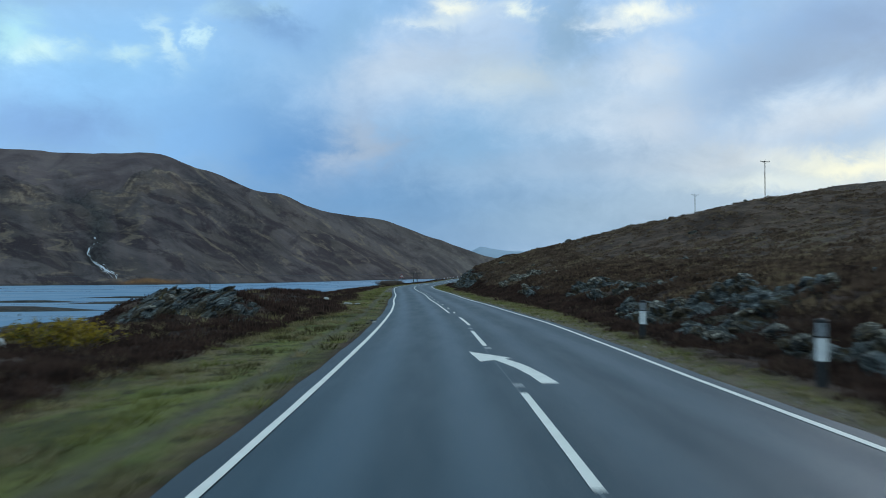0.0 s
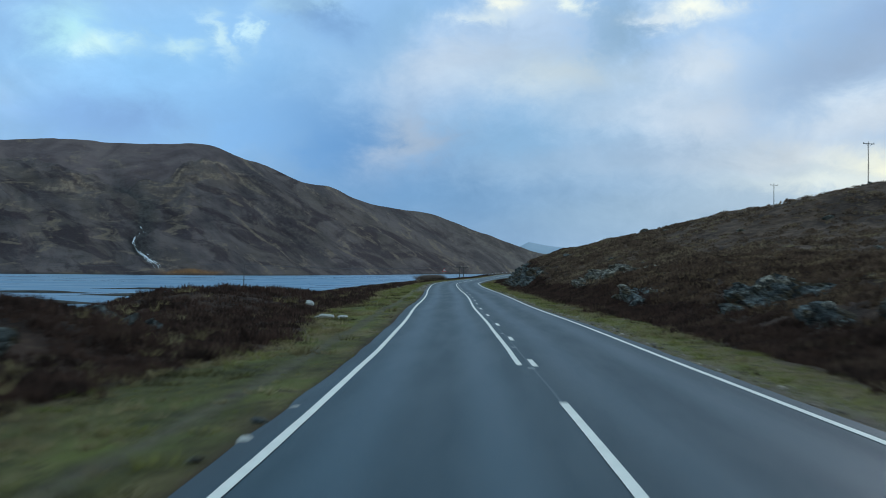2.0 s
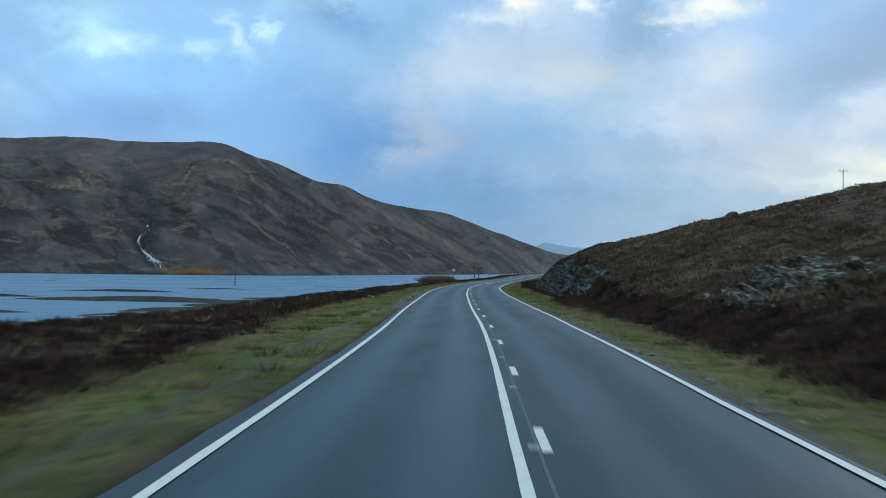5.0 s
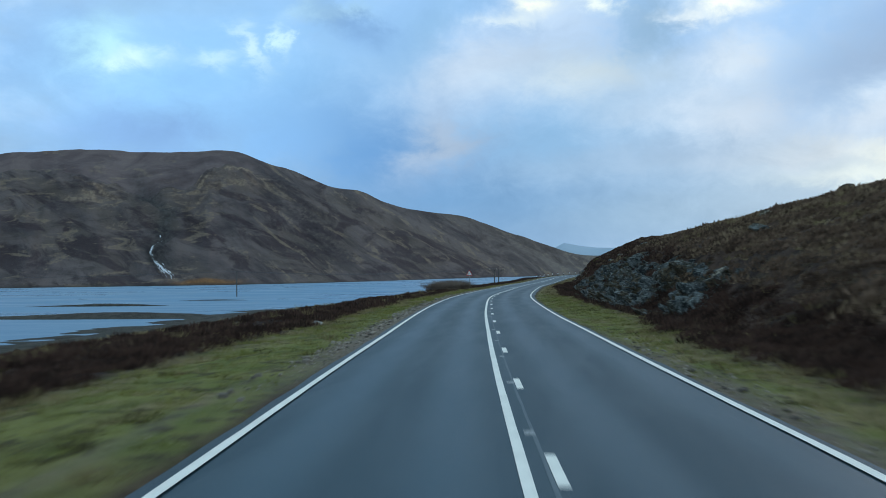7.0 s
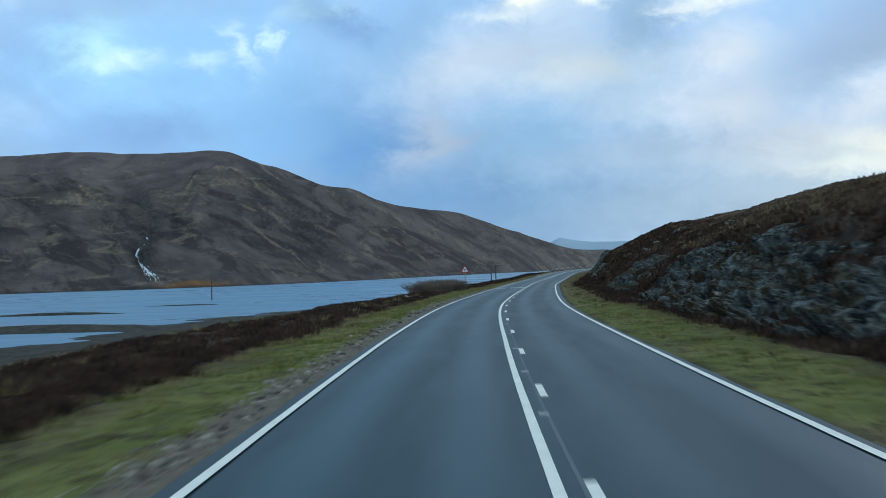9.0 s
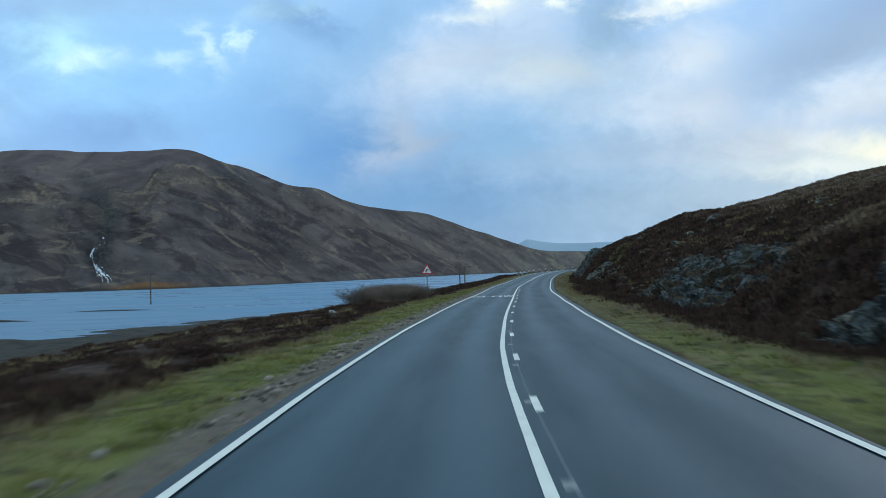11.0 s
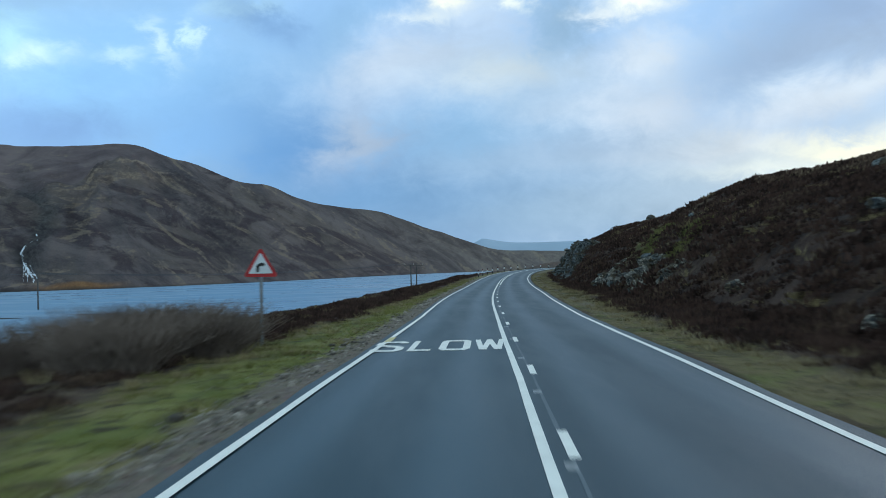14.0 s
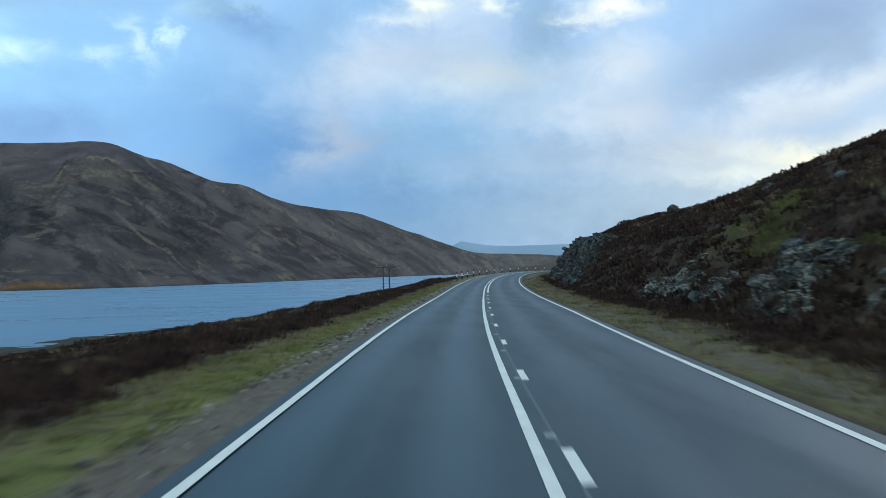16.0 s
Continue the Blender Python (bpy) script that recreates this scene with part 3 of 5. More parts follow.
def ground_z(x, y):
    """The height of the land at a place, without the small lumps."""
    x, y = np.asarray(x, float), np.asarray(y, float)
    k = slant(np.clip(y, -80, 470))
    u = (x - road_x(np.minimum(y, 900))) / k
    z0 = road_z(y)
    # right: verge, bank, moor
    b9, b17 = spline(BANK_Y, BANK_9, np.clip(y, -60, 450)), spline(BANK_Y, BANK_17, np.clip(y, -60, 450))
    rise = np.interp(y, [-60, 40, 90, 150, 400], [0.11, 0.125, 0.18, 0.235, 0.245])
    moor = b17 + rise * np.minimum(np.maximum(u - 17, 0), 56) + 0.09 * np.clip(u - 73, 0, 200) + 0.02 * np.maximum(u - 273, 0)
    moor = moor - 0.8 * step(18, 34, u) * step(150, 215, y) * step(300, 240, y) - 1.6 * step(48, 74, u)
    foot = np.interp(y, [-60, 0, 110, 125, 160, 180, 230, 260, 320], [6.2, 6.2, 6.0, 6.6, 6.6, 6.4, 6.4, 7.0, 6.6])
    right = np.where(u < foot, -0.08 + 0.10 * step(3.4, 6.0, u) - 0.18 * step(4.6, foot, u), 0)
    t = step(foot, 10.2, u)
    right = np.where(u >= foot, -0.16 + (b9 + 0.16) * t + (b17 - b9) * np.clip((u - 9) / 8, 0, 1) ** 0.9, right)
    right = np.where(u > 17, moor, right) + z0 * np.where(u > 17, 0.4, 1)
    # left: verge, heather bank, slope to the shore
    sx = (shore_x(y) - road_x(np.minimum(y, 900))) / k
    dip = np.interp(y, [0, 50, 95, 115, 200, 235, 330], [0.35, 0.1, 0.3, 0.85, 0.75, 1.35, 1.3])
    flat = np.interp(-u, [3.3, 5, 7], [-0.06, -0.10, -0.22]) - dip * step(7, 15, -u)
    v = np.clip((-u - 15) / np.maximum(-sx - 15, 3), 0, 1)
    left = flat - (4.78 - dip + z0) * (1 - (1 - v) ** 1.7)
    past = np.maximum(-u + sx, 0)
    left = left - np.minimum(past * 0.035, 4.0)
    left = left + z0
    return np.where(u > 0, right, left), u, past


def knoll(x, y, cx, cy, rx, ry, h):
    d = ((x - cx) / rx) ** 2 + ((y - cy) / ry) ** 2
    return h * np.exp(-d * d)


def land(x, y):
    """The land with its lumps, and how far it is from the road."""
    z, u, past = ground_z(x, y)
    a = np.abs(u)
    rough = step(5.5, 9, a)
    z = z + rough * (0.32 * fbm(x, y, 4.5, 4, 3) + 0.15 * fbm(x, y, 1.6, 3, 8) * step(26, 15, a)) * np.where(past > 0, 0.2, 1)
    z = z + step(4.0, 5.5, a) * 0.07 * fbm(x, y, 1.6, 3, 21)
    z = z + step(14, 45, u) * 1.7 * fbm(x, y, 30, 4, 5) + step(40, 120, u) * 3.0 * fbm(x, y, 80, 3, 6)
    z = z + knoll(x, y, -11.6, 43, 3.6, 5.5, 1.0) + knoll(x, y, -13.5, 72, 4.5, 12, 0.75)
    # mud and sand banks that the tide has left
    for cx, cy, rx, ry, h in ((-84, 238, 26, 6, 1.35), (-105, 188, 32, 10, 2.15), (-128, 250, 34, 3, 2.62), (-120, 300, 40, 2.5, 2.70), (-100, 345, 26, 1.8, 2.38)):
        z = z + knoll(x, y, cx, cy, rx, ry, h)
    return z, u, past


# ---------------------------------------------------------------- mesh helpers
def mesh_from(name, verts, faces, mat, smooth=False):
    me = bpy.data.meshes.new(name)
    verts = np.asarray(verts, np.float32)
    faces = np.asarray(faces, np.int32)
    n, k = faces.shape
    me.vertices.add(len(verts))
    me.vertices.foreach_set("co", verts.ravel())
    me.loops.add(n * k)
    me.loops.foreach_set("vertex_index", faces.ravel())
    me.polygons.add(n)
    me.polygons.foreach_set("loop_start", np.arange(0, n * k, k, dtype=np.int32))
    me.polygons.foreach_set("loop_total", np.full(n, k, np.int32))
    me.polygons.foreach_set("use_smooth", np.full(n, smooth))
    me.update(calc_edges=True)
    me.validate()
    me.materials.append(mat)
    return me


def grid_faces(rows, cols):
    i = np.arange(rows - 1)[:, None] * cols + np.arange(cols - 1)[None, :]
    i = i.ravel()
    return np.stack([i, i + 1, i + cols + 1, i + cols], 1)


def attribute(me, name, values):
    a = me.attributes.new(name, "FLOAT", "POINT")
    a.data.foreach_set("value", np.asarray(values, np.float32).ravel())


def part(name, bm, mat, parent, label=""):
    me = bpy.data.meshes.new(name)
    bm.to_mesh(me)
    bm.free()
    me.materials.append(mat)
    return part_mesh(name, me, parent, label)


def part_mesh(name, me, parent, label=""):
    ob = new(name, me)
    ob.parent = parent
    if label:
        tagged(ob, label=label)
    return ob


def thing(name, m, label, category, group=""):
    ob = new(name)
    ob.empty_display_size = 0.2
    ob.matrix_world = m
    return tagged(ob, label=label, category=category, group=group)


def tube(bm, points, radii, sides=10):
    """A round bar through the points, closed at both ends."""
    rings = []
    pts = [Vector(p) for p in points]
    for i, p in enumerate(pts):
        d = (pts[min(i + 1, len(pts) - 1)] - pts[max(i - 1, 0)]).normalized()
        side = d.cross(Vector((0, 0, 1)) if abs(d.z) < 0.9 else Vector((1, 0, 0))).normalized()
        up = d.cross(side)
        r = radii[i] if isinstance(radii, (list, tuple)) else radii
        rings.append([bm.verts.new(p + (side * math.cos(a) + up * math.sin(a)) * r) for a in (2 * math.pi * j / sides for j in range(sides))])
    for a, b in zip(rings, rings[1:]):
        for j in range(sides):
            bm.faces.new((a[j], a[(j + 1) % sides], b[(j + 1) % sides], b[j]))
    bm.faces.new(rings[0][::-1])
    bm.faces.new(rings[-1])
    bm.normal_update()
    return bm


def box(bm, cx, cy, cz, sx, sy, sz, bevel=0.0):
    r = bmesh.ops.create_cube(bm, size=1.0, matrix=Matrix.Translation((cx, cy, cz)) @ Matrix.Diagonal((sx, sy, sz, 1)))
    if bevel:
        edges = list({e for v in r["verts"] for e in v.link_edges})
        bmesh.ops.bevel(bm, geom=edges, offset=bevel, segments=2, affect="EDGES")
    return bm


def prism(bm, outline, depth, y0=0.0):
    """An outline in x and z, depth thick along y from y0."""
    front = [bm.verts.new((x, y0, z)) for x, z in outline]
    back = [bm.verts.new((x, y0 + depth, z)) for x, z in outline]
    bm.faces.new(front)
    bm.faces.new(back[::-1])
    n = len(outline)
    for i in range(n):
        bm.faces.new((front[(i + 1) % n], front[i], back[i], back[(i + 1) % n]))
    bmesh.ops.recalc_face_normals(bm, faces=bm.faces[:])
    return bm


# ---------------------------------------------------------------- land, water, hills
g_y = np.concatenate([np.arange(-70, -12, 2.0), np.arange(-12, 262, 0.55), np.arange(262, 440, 1.2), np.geomspace(441, 4900, 60)])
g_in = np.concatenate([np.arange(0, 3, 0.5), np.arange(3, 7, 0.16), np.arange(7, 16, 0.4), 16 * np.geomspace(1.03, 250, 95)])
g_u = np.concatenate([-g_in[:0:-1], g_in])
gy, gu = np.meshgrid(g_y, g_u, indexing="ij")
gx = road_x(np.minimum(gy, 470)) + gu * slant(np.clip(gy, -80, 470)) + np.maximum(gy - 470, 0) * 0.5
gx = np.clip(gx, -4900, 4900)
gz, g_off, g_past = land(gx, gy)
g_edge = np.where(g_off < 0, -left_line(gy) + margin_left(gy), right_line(gy) + margin_right(gy))
g_out = np.abs(g_off) - g_edge
gz = np.where(g_out < -0.05, road_z(gy) - 0.09, gz)
me = mesh_from("ground", np.stack([gx, gy, gz], -1).reshape(-1, 3), grid_faces(len(g_y), len(g_u)), GROUND, True)
nz = 0.9 * fbm(gx, gy, 3.5, 4, 31)
turf = np.where(g_off < 0, step(0.5, -0.4, -g_off - turf_left(gy) + 0.4 * nz), step(0.5, -0.4, g_off - turf_right(gy) + 0.4 * nz)) * step(-0.05, 0.30, g_out + 0.2 * nz)
turf = np.maximum(turf, knoll(gx, gy, 8.3, 237, 1.2, 5, 0.7))
grit_l = step(0.80, 0.50, g_out + 0.25 * nz) * step(96, 112, gy) + 0.45 * np.exp(-((g_out + 0.10 * nz - 0.95) / 0.16) ** 2) * step(112, 96, gy)
grit_r = 0.7 * step(0.75, 0.35, g_out + 0.3 * nz) * step(120, 104, gy) + 0.8 * np.exp(-((g_out + 0.2 * nz - 0.85) / 0.25) ** 2) * step(203, 212, gy)
grit = np.where(g_off < 0, grit_l, grit_r)
nv = fbm(gx, gy * 0.6, 2.4, 4, 33)
dry = np.where(g_off > 0, 0.55 - 0.42 * step(50, 90, gy) + 0.75 * step(155, 175, gy), 0.10 + 0.65 * step(0.05, 0.35, nv) * step(110, 80, gy))
dry = dry + 0.75 * np.where(g_off < 0, np.exp(-((-g_off - turf_left(gy) + 0.4 * nz + 0.3) / 0.45) ** 2), np.exp(-((g_off - turf_right(gy) + 0.4 * nz + 0.3) / 0.4) ** 2))
early = step(100, 70, gy) * (g_off < 0)
dry = dry + 0.8 * early * np.exp(-((g_out + 0.15 * nz - 0.30) / 0.28) ** 2)
rut = np.exp(-((g_out + 0.10 * nz - 0.95) / 0.19) ** 2) * step(-0.5, 0.1, nz + 0.3)
attribute(me, "dry", np.clip(dry, 0, 1))
attribute(me, "damp", np.clip(early * (0.85 * step(-0.05, -0.35, nv) + rut), 0, 1))
mud = step(-3.6, -4.6, gz + 0.5 * nz) * (g_off < 0)
attribute(me, "turf", turf)
attribute(me, "grit", np.clip(grit, 0, 1))
attribute(me, "mud", mud)
attribute(me, "upland", step(0, 4, g_off + 1.5 * nz - np.interp(gy, [0, 60, 85, 105, 165, 185], [17, 15, 11, 8.5, 9.5, 16])))
tagged(new("ground", me), label="rolling brown moorland with grass verges and a muddy shore", category="ground", kind="structure")

w_me = mesh_from("water", [(-4900, -300, WATER_Z), (3000, -300, WATER_Z), (3000, 4900, WATER_Z), (-4900, 4900, WATER_Z)], [(0, 1, 2, 3)], WATER)
tagged(new("water", w_me), label="pale blue sea loch lightly rippled by wind", category="water", kind="structure")

# the mountain across the loch, laid out by its bearing from the start of the road
M_B = [-1.5, -0.58, -0.477, -0.43, -0.35, -0.304, -0.27, -0.234, -0.197, -0.173, -0.148, -0.112, -0.057, -0.027, 0.010, 0.028, 0.047, 0.08, 0.15, 0.40]
M_EL = [0.120, 0.136, 0.139, 0.1365, 0.1335, 0.1315, 0.119, 0.107, 0.0915, 0.0885, 0.077, 0.067, 0.0585, 0.0475, 0.034, 0.028, 0.0215, 0.0185, 0.0155, 0.010]
M_RIDGE = [2000, 2250, 2300, 2300, 2250, 2200, 2150, 2100, 2100, 2150, 2300, 2500, 2800, 3100, 3500, 3650, 3800, 4000, 4200, 4300]
M_SHORE = [540, 700, 760, 780, 810, 840, 880, 930, 1010, 1080, 1180, 1380, 1900, 2300, 2800, 3000, 3100, 3200, 3300, 3400]


def mountain_place(b, t):
    """The place at bearing b, a share t of the way from the shore to the ridge and beyond."""
    b, t = np.asarray(b, float), np.asarray(t, float)
    ridge, sh, el = np.interp(b, M_B, M_RIDGE), np.interp(b, M_B, M_SHORE), spline(M_B, M_EL, b) + 0.0011 * fbm(b * 2600, 0 * b, 60, 4, 46)
    top = 1.7 + el * ridge
    d = sh + (ridge - sh) * t
    x, y = b * d, d
    c = np.clip(t, 0, 1)
    # steep lower flank, a shoulder, then the gentler top
    form = 0.62 * c**0.85 + 0.38 * c**2.2
    form = np.where(t > 1, 1 - 0.25 * (t - 1) - 0.9 * (t - 1) ** 2, form)
    z = WATER_Z - 1.0 + (top - WATER_Z + 1.0) * form
    size = top / 200
    # gullies that run down the flank, and general unevenness
    env = np.sin(np.pi * np.clip(c, 0, 1)) ** 0.7
    run = b * 2600 + 320 * c * step(-0.36, -0.24, b) + 100 * c
    rib = np.abs(fbm(run, c * 300, 170, 4, 41)) * 2 - 0.5
    z = z - env * 11 * size * rib + env * 20 * size * fbm(x, y, 300, 5, 43) + 2.2 * size * fbm(b * 2600, form * 330, 60, 3, 44) * np.minimum(c * 4, 1) * np.clip((1 - c) * 6, 0.15, 1)
    # the nearer spur, the shoulder beside it and the ravine of the waterfall
    z = z + 38 * np.exp(-(np.abs((b + 0.290 + 0.05 * (c - 0.5)) / 0.055)) ** 1.6 - ((c - 0.62) / 0.22) ** 2)
    over = c - brow(b)
    z = z + step(-0.245, -0.33, b) * (11 * np.exp(-((over + 0.06) / 0.09) ** 2) - 13 * np.exp(-((over - 0.06) / 0.06) ** 2))
    ravine = np.exp(-((b - fall_bearing(c)) / 0.012) ** 2) * step(0.0, 0.15, c) * step(0.9, 0.45, c)
    z = z - 13 * ravine
    return x, y, np.where(t <= 0.004, WATER_Z - 1.0, z), ravine


def brow(b):
    """How far up the flank the near shoulder and the spur break off before the flat top."""
    return np.interp(b, [-0.62, -0.536, -0.47, -0.414, -0.35, -0.287, -0.255], [0.74, 0.69, 0.61, 0.53, 0.59, 0.65, 0.70])


def fall_bearing(c):
    """The bearing of the stream's bed at a share of the way up the flank."""
    return np.interp(c, [0, 0.04, 0.15, 0.19, 0.235, 0.28, 0.36, 0.5, 0.8], [-0.352, -0.358, -0.375, -0.381, -0.371, -0.375, -0.372, -0.395, -0.42])


m_b = np.concatenate([np.linspace(-1.5, -0.62, 60), np.linspace(-0.615, 0.06, 420), np.linspace(0.063, 0.40, 60)])
m_t = np.concatenate([np.linspace(0, 1, 150), np.linspace(1.02, 1.5, 14)])
mb, mt = np.meshgrid(m_b, m_t, indexing="ij")
mx, my, mz, mr = mountain_place(mb, mt)
me = mesh_from("mountain", np.stack([mx, my, mz], -1).reshape(-1, 3), grid_faces(len(m_b), len(m_t)), HILL, True)
attribute(me, "scar", np.clip(mr * 0.7, 0, 1))
rise = mz / my * 2600
m_fall = step(-0.36, -0.24, mb)
attribute(me, "along", mb * 2600)
# paler ground on the flat top behind the spur
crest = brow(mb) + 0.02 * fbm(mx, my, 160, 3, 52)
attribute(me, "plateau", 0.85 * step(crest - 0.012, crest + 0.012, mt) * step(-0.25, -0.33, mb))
# grows with distance: haze put into the colour
attribute(me, "far_haze", 0.35 * step(1900, 3400, my))
attribute(me, "fall", m_fall)
attribute(me, "run", mb * 2600 + 1.25 * rise)
# shade beside the spur and in the hollow at its brow, put into the colour
attribute(me, "spur_shade", 0.85 * np.exp(-((mb + 0.205 + 0.10 * (mt - 0.25) + 0.020 * fbm(mx, my, 120, 4, 51)) / 0.020) ** 2) * step(0.05, 0.3, mt) * step(1.0, 0.85, mt) + 0.9 * np.exp(-((mt - crest - 0.01) / 0.02) ** 2) * step(-0.25, -0.30, mb))
attribute(me, "climb", rise)
below = mt - crest
band = sum(k * np.exp(-((below + o + 0.02 * fbm(mx, my, 70, 3, 53)) / w) ** 2) for o, w, k in ((0.015, 0.012, 0.7), (0.06, 0.014, 1.0), (0.11, 0.018, 0.9), (0.17, 0.015, 0.6), (0.24, 0.02, 0.5)))
attribute(me, "ledge", np.clip(band * step(-0.25, 0.15, fbm(mb * 1100, mt * 700, 70, 4, 49)) * step(-0.21, -0.33, mb) * (1 - 0.7 * np.exp(-((mb + 0.415) / 0.03) ** 2)), 0, 0.85))
attribute(me, "bracken", np.exp(-((mb + 0.318) / 0.034) ** 4) * step(0.003, 0.008, mt) * step(0.024, 0.014, mt + 0.008 * fbm(mx, my, 30, 3, 47)))
attribute(me, "shore", step(0.012, 0.002, mt))
tagged(new("mountain", me), label="long brown and ochre mountain flank beyond the loch", category="mountain", kind="structure")

# white water in the ravine: threads that follow its bed
def stream(name, c0, c1, width, seed, aside, label):
    rows = 60
    v = []
    for i in range(rows):
        c = c0 + (c1 - c0) * i / (rows - 1)
        b = fall_bearing(c) + 0.0022 * float(fbm(c * 400, seed * 10.0, 14, 3, seed)) + aside * max(0.15, 1 - c / 0.17)
        w = 0.75 * width * max(0.03, 0.32 + 1.7 * float(fbm(c * 900, seed * 7.0, 9, 3, seed + 3))) * min(1.0, 6 * i / rows + 0.2, 6 * (1 - i / rows) + 0.1)
        for side in (-0.5, 0.5):
            x, y, z, _ = mountain_place(b + side * w / 860, c)
            v.append((float(x), float(y) - 7.0, float(z) + 3.4))
    ob = new(name, mesh_from(name, v, grid_faces(rows, 2), FOAM))
    return tagged(ob, label=label, category="waterfall", group="falls of the mountain stream")


LOW, HIGH = "white cascade over dark rock low on the mountain", "thin white fall higher up the mountain ravine"
for c0, c1, w, sd, aside, lb in ((0.012, 0.165, 2.2, 61, 0.0, LOW), (0.012, 0.120, 2.0, 62, 0.0050, LOW), (0.014, 0.130, 1.7, 65, -0.0045, LOW), (0.012, 0.080, 1.8, 68, 0.009, LOW), (0.030, 0.150, 1.8, 70, 0.0026, LOW), (0.020, 0.110, 1.5, 71, 0.007, LOW), (0.050, 0.155, 1.5, 72, -0.0025, LOW),
                                (0.160, 0.240, 1.3, 63, 0.0, HIGH), (0.175, 0.235, 1.4, 66, 0.008, HIGH), (0.168, 0.220, 1.2, 73, -0.006, HIGH), (0.262, 0.275, 2.2, 64, 0.0, HIGH)):
    stream("waterfall", c0, c1, w, sd, aside, lb)

# far blue hills at the end of the valley, the haze put into their colour
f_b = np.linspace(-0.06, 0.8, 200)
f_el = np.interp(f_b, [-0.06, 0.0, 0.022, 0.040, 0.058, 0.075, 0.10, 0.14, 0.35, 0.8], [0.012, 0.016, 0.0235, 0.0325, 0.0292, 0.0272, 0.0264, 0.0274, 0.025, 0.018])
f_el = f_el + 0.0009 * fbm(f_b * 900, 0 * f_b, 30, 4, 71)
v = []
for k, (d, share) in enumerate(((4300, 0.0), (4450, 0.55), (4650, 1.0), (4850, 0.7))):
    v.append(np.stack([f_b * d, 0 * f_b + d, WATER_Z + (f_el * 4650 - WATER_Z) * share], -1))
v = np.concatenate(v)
tagged(new("backdrop", mesh_from("backdrop", v, grid_faces(4, len(f_b)), HAZE_BLUE, True)), label="hazy blue hills at the end of the valley", category="hills", kind="structure")

# ---------------------------------------------------------------- road
r_y = np.concatenate([np.arange(-70, 262, 0.8), np.arange(262, 470, 1.6)])
r_c, r_k = road_x(r_y), slant(r_y)


def ribbon(name, ys, lo, hi, lift, mat, ragged=0.0, seed=1):
    """A strip of the road between two distances from its middle."""
    ys = np.asarray(ys, float)
    lo, hi = np.broadcast_to(lo, ys.shape).astype(float), np.broadcast_to(hi, ys.shape).astype(float)
    cols = 2
    c, k = road_x(ys), slant(ys)
    g = (road_x(ys + 0.5) - road_x(ys - 0.5)) / k
    jl, jh = ragged * fbm(ys, 0 * ys, 1.2, 4, seed), ragged * fbm(ys, 0 * ys + 50, 1.2, 4, seed)
    rows = []
    for off in (lo + jl, hi + jh):
        rows.append(np.stack([c + off / k, ys - off * g, road_z(ys) + lift], -1))
    v = np.stack(rows, 1).reshape(-1, 3)
    return mesh_from(name, v, grid_faces(len(ys), cols), mat)


offs = np.linspace(-1, 1, 15)
rv, ra = [], []
for o in offs:
    w = np.where(o < 0, -left_line(r_y) + margin_left(r_y), right_line(r_y) + margin_right(r_y))
    w = w + (abs(o) == 1) * 0.05 * fbm(r_y, 0 * r_y + 9 * o, 1.5, 4, 77)
    off = o * w
    g = (road_x(r_y + 0.5) - road_x(r_y - 0.5)) / r_k
    rv.append(np.stack([r_c + off / r_k, r_y - off * g, road_z(r_y) + (0.0 if abs(o) < 1 else -0.05)], -1))
    ra.append(off)
rv, ra = np.stack(rv, 1).reshape(-1, 3), np.stack(ra, 1).reshape(-1)
me = mesh_from("road", rv, grid_faces(len(r_y), len(offs)), ASPHALT, True)
attribute(me, "across", ra)
road = tagged(new("road", me), label="two-lane dark asphalt road with white markings", category="road", kind="structure")

MARK = 0.006
part_mesh("edge_line", ribbon("edge_line", r_y, left_line(r_y) - 0.052, left_line(r_y) + 0.052, MARK, PAINT, 0.008, 5), road)
part_mesh("edge_line", ribbon("edge_line", r_y, right_line(r_y) - 0.052, right_line(r_y) + 0.052, MARK, PAINT, 0.008, 6), road)
s_y = np.concatenate([[41.5], np.arange(42, 262, 0.8), np.arange(262, 470, 1.6)])
part_mesh("centre_line", ribbon("centre_line", s_y, middle(s_y) - 0.265, middle(s_y) - 0.165, MARK, PAINT, 0.005, 7), road, "continuous white centre line")
d_y = np.concatenate([np.arange(265, 470, 1.6)])
part_mesh("centre_line", ribbon("centre_line", d_y, 0.0, 0.11, MARK, PAINT, 0.005, 8), road, "second continuous white centre line")
part_mesh("seam", ribbon("seam", r_y, middle(r_y) - 0.035, middle(r_y), MARK - 0.003, SEAM, 0.012, 9), road, "thin pale joint along the middle of the road")
for y0 in (-12.0, -3.0, 6.1, 21.3, 30.8):
    part_mesh("dash", ribbon("dash", np.linspace(y0, y0 + 6.1, 9), middle(y0 + 3) - 0.055, middle(y0 + 3) + 0.055, MARK, PAINT, 0.004, 10), road)
for i in range(37):
    y0 = 41.5 + 5.994 * i
    off = middle(y0) + np.interp(y0, [130, 150, 200, 212], [0.005, -0.04, -0.04, -0.015])
    part_mesh("dash", ribbon("dash", np.linspace(y0 - 0.15, y0 + 1.1, 4), off, off + 0.095, MARK, PAINT, 0.004, 11 + i), road)
for i in range(50):
    y0 = 40.9 + 4.36 * i
    part_mesh("stud_patch", ribbon("stud_patch", np.linspace(y0, y0 + 0.25, 3), middle(y0) - 0.105, middle(y0), MARK - 0.002, WORN, 0.02, 60 + i), road)
